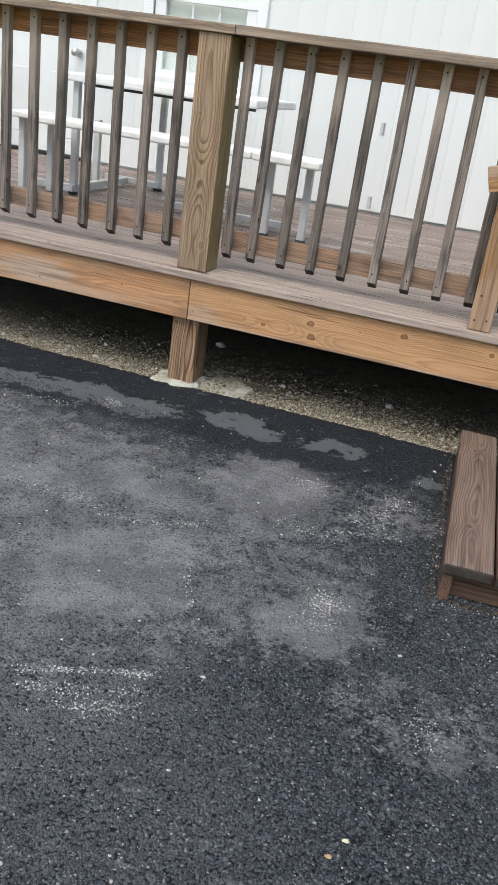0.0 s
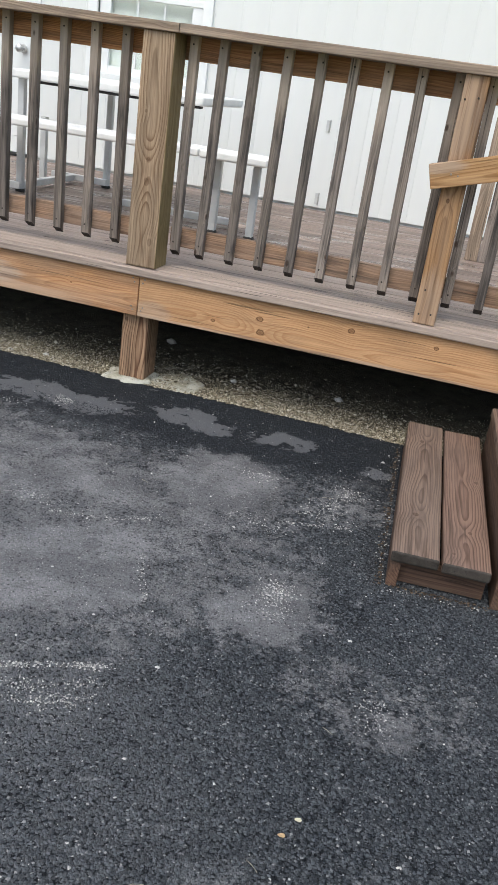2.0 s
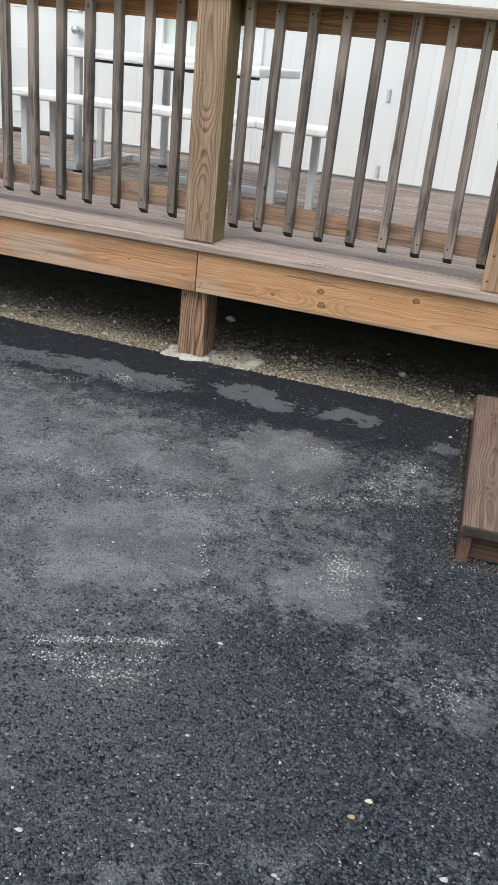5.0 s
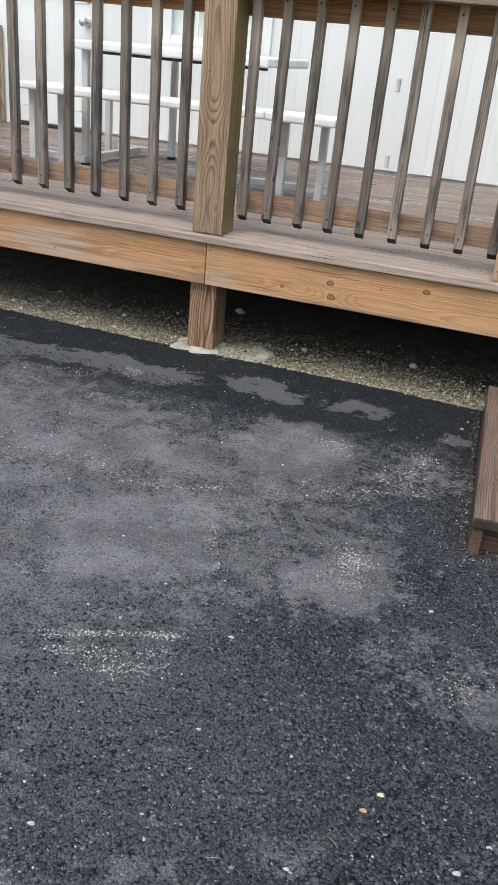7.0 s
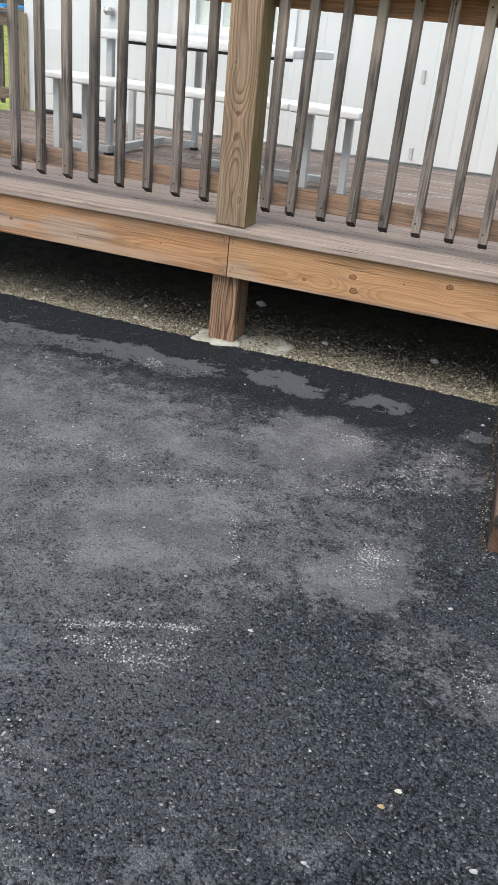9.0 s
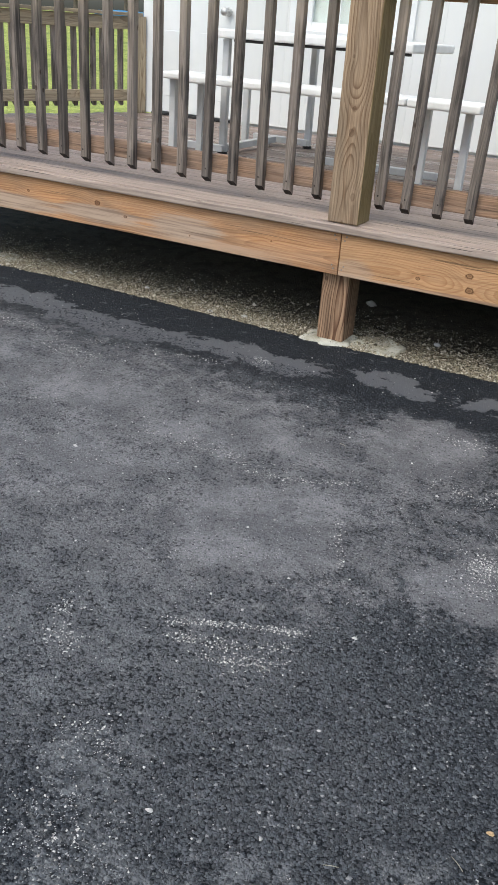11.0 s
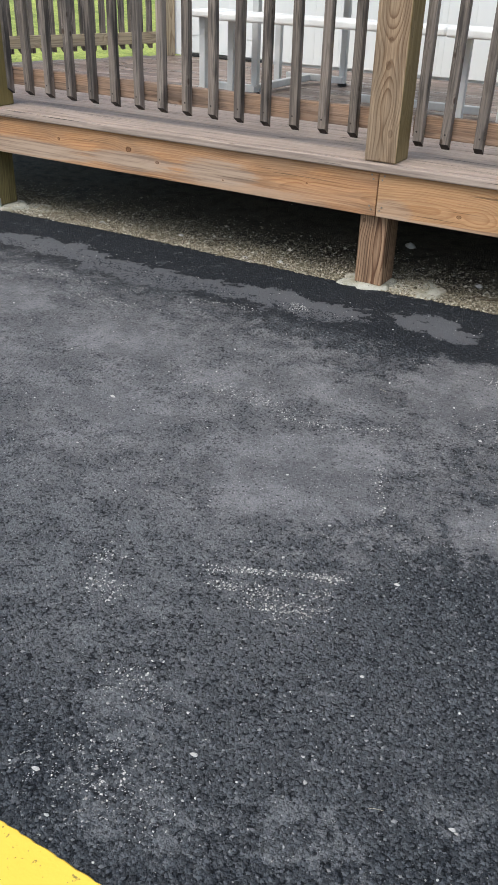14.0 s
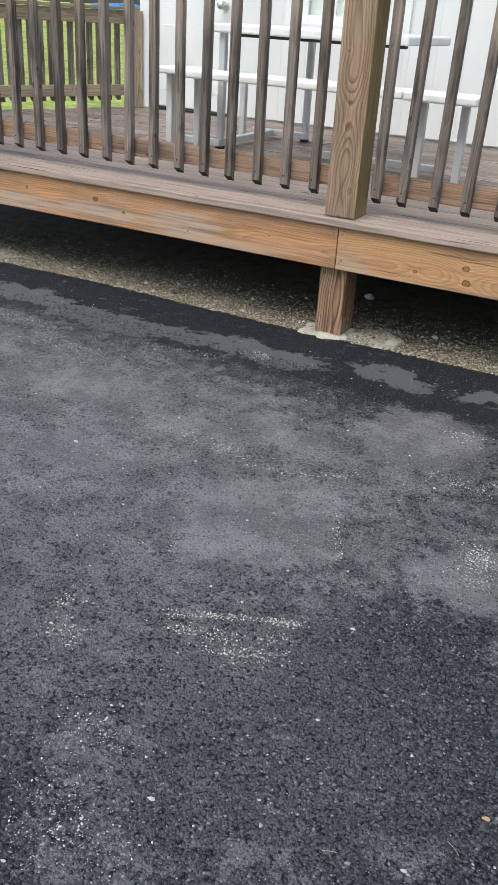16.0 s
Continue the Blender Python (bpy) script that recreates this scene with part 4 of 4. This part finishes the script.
for sx, sz in ((-0.026, 0.04), (0.022, 0.045), (-0.020, 0.14), (-0.03, 0.86), (0.018, 0.87)):
    part("screw", rod(0.0042, 0.003, 8), M_SCREWDARK, newel, m=Matrix.Translation((TOP + sz - (TOP + CAP0) / 2, -0.0452, -sx)) @ pose(0, 0, 0, 90, 0, 0))


def baluster_mesh(seed, z0, z1, w=0.0365):
    """Own x is up; the foot is cut off aslant, with its darker end grain to the front."""
    L = z1 - z0
    bm = block(L, w, w, 0.0022, 1)
    cuts = [e for e in bm.edges if abs(e.verts[0].co.x - e.verts[1].co.x) > L * 0.8]
    bmesh.ops.subdivide_edges(bm, edges=cuts, cuts=7)
    rnd = random.Random(seed)
    bend = rnd.uniform(-0.004, 0.004)
    for v in bm.verts:
        f = v.co.x / L
        if f < -0.42:
            v.co.x += 0.024 * (0.5 - v.co.y / w)
        v.co.y += bend * (0.25 - f * f) + 0.0012 * noise.noise((f * 5 + seed, 1, 0))
        v.co.z += bend * 0.8 * (0.25 - f * f) + 0.0014 * noise.noise((f * 5 + seed, 7, 0))
    bm.normal_update()
    for f in bm.faces:
        if f.normal.x < -0.4 and f.calc_center_median().x < -0.4 * L:
            f.material_index = 1
    me = bpy.data.meshes.new("baluster")
    bm.to_mesh(me)
    bm.free()
    me.materials.append(M_BALUSTER)
    me.materials.append(M_ENDGRAIN)
    return me


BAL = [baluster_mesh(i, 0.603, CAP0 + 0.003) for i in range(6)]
screw_me = bpy.data.meshes.new("screw")
bm = rod(0.0040, 0.002, 8)
bm.to_mesh(screw_me)
bm.free()
screw_me.materials.append(M_SCREWDARK)


def baluster(i, x, y, mesh, parent, lean=0.0, z=(0.606 + CAP0) / 2, screws=(0.415, -0.385), yaw=0.0):
    ob = new("baluster", mesh)
    ob.parent = parent
    ob.matrix_basis = Matrix.Translation((x, y, z)) @ pose(0, 0, 0, 0, lean, yaw) @ UP
    for h in screws:
        s = new("screw", screw_me)
        s.parent = ob
        s.matrix_basis = Matrix.Translation((h, -0.0188, random.uniform(-0.006, 0.006))) @ pose(0, 0, 0, 90, 0, 0)
    return ob


rb = random.Random(4)
k = 0
# foot and head of each baluster beside the main post; the rest follow at even steps
FEET = [(0.108, 0.110), (0.222, 0.238), (0.362, 0.374), (0.497, 0.508), (0.636, 0.645), (0.775, 0.777), (0.914, 0.913), (1.049, 1.044), (1.184, 1.186)]
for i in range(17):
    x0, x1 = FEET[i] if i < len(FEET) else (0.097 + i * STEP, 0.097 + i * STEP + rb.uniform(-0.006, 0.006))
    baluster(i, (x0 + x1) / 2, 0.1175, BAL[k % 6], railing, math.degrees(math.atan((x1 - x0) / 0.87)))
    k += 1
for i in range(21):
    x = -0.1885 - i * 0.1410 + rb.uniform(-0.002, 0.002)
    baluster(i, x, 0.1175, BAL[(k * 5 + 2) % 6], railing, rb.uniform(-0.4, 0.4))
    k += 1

# handrail rising along the side steps
hand = thing("handrail", "new orange pine handrail board fixed to post", "handrail")
part("rail", block(1.3, 0.038, 0.093, 0.003, 2), M_HANDRAIL, hand, m=pose(1.158, -0.021, 1.122, 0, -15.5, 0) @ Matrix.Translation((0.65, 0, 0)))
for q in (0.05, 0.075):
    part("screw", rod(0.004, 0.003, 8), M_SCREW, hand, m=pose(1.158, -0.0405, 1.122, 0, -15.5, 0) @ Matrix.Translation((q + 0.03, 0, 0.02 - q * 0.4)) @ pose(0, 0, 0, 90, 0, 0))

# ---------------------------------------------------------------- steps beside the deck
STAIR = pose(1.362, -1.168, 0, 0, 0, 3.7) @ Matrix.Translation((-1.362, 1.168, 0))


def dark_ends(ob):
    """Give the sawn ends their own damp, darker grain."""
    ob.data.materials.append(M_STEPEND)
    for f in ob.data.polygons:
        if abs(f.normal.x) > 0.55:
            f.material_index = 1
    return ob


def step(x0, z1, parent_label):
    st = thing("deck_step", parent_label, "step", "timber steps beside the deck")
    st.matrix_basis = STAIR
    dark_ends(board("tread_board", (x0, x0 + 0.1465, -1.168, -0.010, z1 - 0.038, z1), M_STEP, st, bevel=0.008, seg=3, grain="y", warp=0.0015))
    dark_ends(board("tread_board", (x0 + 0.154, x0 + 0.301, -1.174, -0.030, z1 - 0.038, z1), M_STEPB, st, bevel=0.008, seg=3, grain="y", warp=0.0015))
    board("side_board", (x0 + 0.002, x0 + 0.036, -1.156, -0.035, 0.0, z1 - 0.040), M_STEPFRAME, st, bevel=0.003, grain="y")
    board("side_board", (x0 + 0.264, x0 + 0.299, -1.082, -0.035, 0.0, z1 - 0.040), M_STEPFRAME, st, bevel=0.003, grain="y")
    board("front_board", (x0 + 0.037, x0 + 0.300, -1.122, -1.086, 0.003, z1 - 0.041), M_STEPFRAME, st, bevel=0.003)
    return st


step(1.362, 0.130, "low red-brown timber step with two tread boards")
step(1.684, 0.262, "upper red-brown timber step beside deck fascia")


# ---------------------------------------------------------------- end railing
end_rail = thing("end_railing", "low tan timber railing across the deck end", "railing")
A = Vector((-3.07, 2.70, 0))
B = Vector((end_x(0.25) + 0.02, 0.25, 0))
along = (B - A)
length = along.length
turn = math.degrees(math.atan2(along.y, along.x))
base = Matrix.Translation(A) @ pose(0, 0, 0, 0, 0, turn)


def on_end(name, lim, mat, label="", grain="x"):
    ob = board(name, lim, mat, end_rail, label, 0.003, 2, grain)
    ob.matrix_basis = base @ ob.matrix_basis
    return ob


on_end("cap_board", (-0.10, length, -0.09, 0.05, 1.262, 1.287), M_FARWOOD)
on_end("top_rail", (-0.02, length, -0.019, 0.019, 1.165, 1.258), M_FARWOOD)
on_end("bottom_rail", (-0.02, length, -0.019, 0.019, 0.640, 0.722), M_FARWOOD)
on_end("post", (-0.13, -0.02, -0.05, 0.05, TOP, 1.262), M_FARWOOD, "tan square end post", "z")
END = [baluster_mesh(40 + i, 0.600, 1.255) for i in range(3)]
i = 0
d = 0.06
while d < length:
    ob = new("baluster", END[i % 3])
    ob.parent = end_rail
    ob.matrix_basis = base @ Matrix.Translation((d, -0.038, 0.928)) @ UP
    d += 0.086
    i += 1

# gate post standing on the deck
back_post = thing("deck_post", "weathered grey square post standing on the deck", "post")
board("post", (1.330, 1.405, 1.83, 1.92, TOP, 1.36), M_CAP, back_post, grain="z")
board("side_plank", (1.412, 1.482, 1.83, 1.92, TOP, 1.36), M_BALUSTER, back_post, grain="z")


# ---------------------------------------------------------------- building
house = thing("wall_house", "white painted building wall with vertical grooved panels", "wall", kind="structure")
X0, X1, H = -2.946, 7.0, 4.2
DOOR = (-2.930, -2.165, 0.50, 2.50)
WIN = (-1.690, -0.790, 1.235, 2.45)


def panel(x0, x1, z0, z1):
    if x1 - x0 < 0.004 or z1 - z0 < 0.004:
        return
    bm = block(x1 - x0, 0.020, z1 - z0, 0.0022, 1)
    part("siding_panel", bm, M_WHITE, house, m=Matrix.Translation(((x0 + x1) / 2, WALL_Y + 0.010, (z0 + z1) / 2)))


x = X0 + 0.0
while x < X1:
    xe = min(x + 0.200, X1)
    cuts = sorted({x, xe, *[c for c in (DOOR[0], DOOR[1], WIN[0], WIN[1]) if x < c < xe]})
    for a, b in zip(cuts, cuts[1:]):
        mid = (a + b) / 2
        if DOOR[0] < mid < DOOR[1]:
            panel(a, b, DOOR[3], H)
        elif WIN[0] < mid < WIN[1]:
            panel(a, b, 0.565, WIN[2])
            panel(a, b, WIN[3], H)
        else:
            panel(a, b, 0.565, H)
    x = xe
# backing behind the panels, open at the door and the window
for lim in ((X0, DOOR[0], 0.50, H), (DOOR[0], DOOR[1], DOOR[3], H), (DOOR[1], WIN[0], 0.50, H), (WIN[0], WIN[1], 0.50, WIN[2]), (WIN[0], WIN[1], WIN[3], H), (WIN[1], X1, 0.50, H)):
    (sx, sy, sz), c = span(lim[0], lim[1], WALL_Y + 0.0205, WALL_Y + 0.14, lim[2], lim[3])
    part("wall_core", block(sx, sy, sz, 0), M_WHITE, house, m=Matrix.Translation(c))
# unseen foundation, coloured dark so the space below the deck stays black
part("foundation", block(X1 - X0, 0.16, 0.545, 0), M_FOUND, house, "unseen concrete foundation below the siding, darkened for the shade there", m=Matrix.Translation(((X0 + X1) / 2, WALL_Y + 0.105, 0.2265)))
part("side_wall", block(0.12, 6.0, H + 0.05, 0), M_WHITE, house, m=Matrix.Translation((X0 + 0.06, WALL_Y + 3.145, H / 2 - 0.025)))
part("corner_trim", block(0.085, 0.018, H - 0.55, 0.002), M_TRIM, house, m=Matrix.Translation((X0 - 0.03, WALL_Y - 0.010, H / 2 + 0.28)))
part("roof", block(X1 - X0 + 0.6, 7.0, 0.12, 0.01), M_TRIM, house, "white roof edge", m=Matrix.Translation(((X0 + X1) / 2, WALL_Y + 3.3, H + 0.06)))
part("room_back", block(X1 - X0, 0.1, H, 0), M_BLIND, house, m=Matrix.Translation(((X0 + X1) / 2, WALL_Y + 2.5, H / 2)))

door = thing("door_1", "closed white panelled door with a round metal knob", "door", kind="structure")
dx0, dx1, dz0, dz1 = DOOR
part("leaf", block(dx1 - dx0 - 0.02, 0.04, dz1 - 0.575, 0.003), M_DOOR, door, m=Matrix.Translation(((dx0 + dx1) / 2, WALL_Y + 0.03, (dz1 + 0.575) / 2)))
for px in (0.27, 0.73):
    for z0, z1 in ((0.70, 1.18), (1.46, 2.35)):
        cx = dx0 + (dx1 - dx0) * px
        bm = block(0.25, 0.005, z1 - z0, 0.0024)
        part("door_panel", bm, M_DOOR, door, m=Matrix.Translation((cx, WALL_Y + 0.008, (z0 + z1) / 2)))
# near-black strip stands in for the shade in the gap under the door
part("threshold", block(dx1 - dx0, 0.05, 0.018, 0.003), M_DARK, door, "dark strip for the shaded gap below the door", m=Matrix.Translation(((dx0 + dx1) / 2, WALL_Y - 0.004, 0.560)))
for cx in (dx0 - 0.002, dx1 + 0.030):
    part("casing", block(0.058, 0.020, dz1 - 0.56, 0.003), M_TRIM, door, m=Matrix.Translation((cx, WALL_Y - 0.008, (dz1 + 0.57) / 2)))
knob_at = Vector((-2.242, WALL_Y - 0.03, 1.338))
knob = part("knob", rod(0.011, 0.075, 12), M_STEEL, door, m=Matrix.Translation(knob_at) @ pose(0, 0, 0, 90, 0, 0))
bm = bmesh.new()
bmesh.ops.create_uvsphere(bm, u_segments=16, v_segments=10, radius=0.030)
part("knob_ball", bm, M_STEEL, knob, m=Matrix.Translation((0, 0, 0.045)) @ Matrix.Diagonal((1, 1, 0.8, 1)))
part("rose", rod(0.032, 0.008, 16), M_STEEL, knob, m=Matrix.Translation((0, 0, -0.022)))
part("deadbolt", rod(0.026, 0.014, 16), M_STEEL, door, m=Matrix.Translation((-2.242, WALL_Y + 0.004, 1.49)) @ pose(0, 0, 0, 90, 0, 0))

window = thing("window_1", "white framed window with a muntin grid", "window", kind="structure")
wx0, wx1, wz0, wz1 = WIN


def trim(name, x0, x1, z0, z1, y0, y1, parent, mat=None, bevel=0.003):
    (sx, sy, sz), c = span(x0, x1, y0, y1, z0, z1)
    return part(name, block(sx, sy, sz, bevel), mat or M_TRIM, parent, m=Matrix.Translation(c))


wy = WALL_Y
trim("casing", wx0 - 0.03, wx0 + 0.045, wz0 - 0.03, wz1 + 0.04, wy - 0.022, wy - 0.001, window)
trim("casing", wx1 - 0.045, wx1 + 0.03, wz0 - 0.03, wz1 + 0.04, wy - 0.022, wy - 0.001, window)
trim("sill", wx0 + 0.046, wx1 - 0.046, wz0 - 0.03, wz0 + 0.02, wy - 0.03, wy + 0.05, window)
trim("head", wx0 + 0.046, wx1 - 0.046, wz1, wz1 + 0.04, wy - 0.022, wy + 0.05, window)
trim("meeting_rail", wx0 + 0.046, wx1 - 0.046, 1.770, 1.806, wy + 0.004, wy + 0.045, window)
for a, b in ((wx0 + 0.046, wx0 + 0.135), (wx1 - 0.135, wx1 - 0.046)):
    trim("sash_stile", a, b, wz0 + 0.021, wz1 - 0.001, wy + 0.012, wy + 0.046, window)
trim("sash_rail", wx0 + 0.136, wx1 - 0.136, wz0 + 0.021, wz0 + 0.075, wy + 0.012, wy + 0.046, window)
gx0, gx1 = wx0 + 0.136, wx1 - 0.136
for q in (1, 2):
    cx = gx0 + (gx1 - gx0) * q / 3
    trim("muntin", cx - 0.008, cx + 0.008, wz0 + 0.076, 1.769, wy + 0.018, wy + 0.030, window, bevel=0.002)
    trim("muntin", cx - 0.008, cx + 0.008, 1.807, wz1 - 0.002, wy + 0.018, wy + 0.030, window, bevel=0.002)
for z in (1.545, 2.12):
    for q in range(3):
        a, b = gx0 + (gx1 - gx0) * q / 3 + 0.009, gx0 + (gx1 - gx0) * (q + 1) / 3 - 0.009
        trim("muntin", a, b, z - 0.008, z + 0.008, wy + 0.018, wy + 0.030, window, bevel=0.002)
pane = trim("pane", gx0 - 0.01, gx1 + 0.01, wz0 + 0.06, wz1 - 0.01, wy + 0.034, wy + 0.038, window, M_GLASS, 0)
pane.visible_shadow = False
trim("blind", gx0 - 0.05, gx1 + 0.05, wz0 + 0.02, wz1, wy + 0.075, wy + 0.08, window, M_BLIND, 0)

for hz in (1.132, 0.628):
    hinge = thing("hinge", "small grey metal hinge on white wall", "hinge", "hinges on the white wall")
    part("leaf_plate", block(0.020, 0.004, 0.078, 0.001), M_GREYMETAL, hinge, m=Matrix.Translation((0.179, WALL_Y - 0.003, hz)))
    part("barrel", rod(0.006, 0.082, 10), M_STEEL, hinge, m=Matrix.Translation((0.194, WALL_Y - 0.006, hz)))


# ---------------------------------------------------------------- picnic table
table = thing("picnic_table", "off-white picnic table with grey steel legs and attached benches", "picnic table")


def slab(name, lim, mat, parent=table, bevel=0.012, label=""):
    (sx, sy, sz), c = span(*lim)
    return part(name, block(sx, sy, sz, bevel, 3), mat, parent, label, Matrix.Translation(c))


slab("tabletop", (-1.395, -0.21, 1.22, 1.98, 1.192, 1.240), M_TABLE)
slab("apron", (-1.30, -0.24, 1.27, 1.31, 1.176, 1.191), M_BLACK, bevel=0.004, label="dark steel edge below the tabletop")
slab("bench", (-1.425, -0.118, 0.95, 1.19, 0.957, 0.998), M_TABLE)
slab("bench", (-0.108, 0.266, 0.93, 1.17, 0.957, 1.000), M_TABLE)
slab("bench", (-1.640, -1.432, 1.02, 1.26, 0.962, 1.000), M_TABLE)
for lx, ly, lz in ((-1.60, 1.12, 0.960), (-1.47, 1.22, 0.958), (-1.355, 1.30, 1.19), (-1.50, 1.84, 0.958), (-1.13, 2.04, 1.19), (-0.055, 1.14, 0.955), (0.165, 1.14, 0.955), (-0.445, 1.12, 0.955)):
    slab("leg", (lx - 0.020, lx + 0.020, ly - 0.020, ly + 0.020, TOP + 0.006, lz), M_GREYMETAL, bevel=0.005)
slab("foot_bar", (-1.69, -1.33, 1.245, 1.285, TOP + 0.02, TOP + 0.06), M_GREYMETAL, bevel=0.005)
slab("foot_bar", (-1.52, -1.11, 1.99, 2.03, TOP + 0.02, TOP + 0.06), M_GREYMETAL, bevel=0.005)
slab("foot_bar", (-1.375, -1.335, 1.33, 1.98, TOP + 0.02, TOP + 0.06), M_GREYMETAL, bevel=0.005)
slab("foot_bar", (-0.70, 0.02, 1.34, 1.38, TOP + 0.02, TOP + 0.06), M_GREYMETAL, bevel=0.005)
for fx, fy in ((-1.355, 1.30), (-1.50, 1.84), (-1.13, 2.04), (-0.055, 1.14), (0.165, 1.14)):
    part("foot_pad", rod(0.03, 0.018, 12), M_BLACK, table, m=Matrix.Translation((fx, fy, TOP + 0.009)))


# ---------------------------------------------------------------- trees beyond the lawn
def tree(x, y, h, spread, seed):
    rnd = random.Random(seed)
    t = thing("tree", "dark green leafy tree beyond the lawn", "tree", "trees beyond the lawn", at=(x, y, 0.82))
    bm = bmesh.new()
    bmesh.ops.create_cone(bm, cap_ends=True, segments=10, radius1=0.022 * h, radius2=0.008 * h, depth=h * 0.7, matrix=Matrix.Translation((0, 0, h * 0.35)))
    for q in range(7):
        a = rnd.uniform(0, 6.28)
        m = Matrix.Translation((0, 0, h * rnd.uniform(0.3, 0.6))) @ Matrix.Rotation(a, 4, "Z") @ Matrix.Rotation(radians(rnd.uniform(35, 65)), 4, "Y") @ Matrix.Translation((0, 0, spread * 0.4))
        bmesh.ops.create_cone(bm, cap_ends=True, segments=6, radius1=0.008 * h, radius2=0.002 * h, depth=spread * 0.8, matrix=m)
    part("trunk", bm, M_BARK, t)
    verts, faces = [], []
    clumps = []
    for _ in range(34):
        a, e, rr = rnd.uniform(0, 6.28), rnd.uniform(-0.7, 1.0), rnd.uniform(0.5, 1.0)
        clumps.append((spread * rr * math.cos(a) * math.cos(e), spread * rr * math.sin(a) * math.cos(e), h * 0.62 + h * 0.36 * rr * math.sin(e)))
    for cx, cy, cz in clumps:
        for _ in range(110):
            px, py, pz = (rnd.gauss(0, spread * 0.16) for _ in range(3))
            c = Vector((cx + px, cy + py, cz + pz))
            u = Vector((rnd.uniform(-1, 1), rnd.uniform(-1, 1), rnd.uniform(-1, 1))).normalized()
            w = u.orthogonal().normalized()
            s = rnd.uniform(0.06, 0.13) * (h / 7)
            k0 = len(verts)
            verts += [c - u * s, c + w * s * 0.5, c + u * s, c - w * s * 0.5]
            faces.append((k0, k0 + 1, k0 + 2, k0 + 3))
    me = bpy.data.meshes.new("crown")
    me.from_pydata(verts, [], faces)
    me.materials.append(M_LEAF)
    ob = new("crown", me)
    ob.parent = t
    return t


tree(-20.5, 26.5, 5.2, 2.0, 1)
tree(-25.0, 29.0, 6.0, 2.4, 2)
tree(-34.0, 30.0, 7.0, 2.6, 3)
tarp = thing("tarpaulin", "blue tarpaulin lying over a low heap", "tarpaulin", at=(-19.0, 24.2, 0.82))
bm = block(1.3, 1.6, 0.50, 0.1, 3)
bmesh.ops.subdivide_edges(bm, edges=bm.edges[:], cuts=2, use_grid_fill=True)
for v in bm.verts:
    v.co += 0.06 * noise.noise_vector(v.co * 2.5)
part("cover", bm, M_BLUE, tarp, m=Matrix.Translation((0, 0, 0.22)))
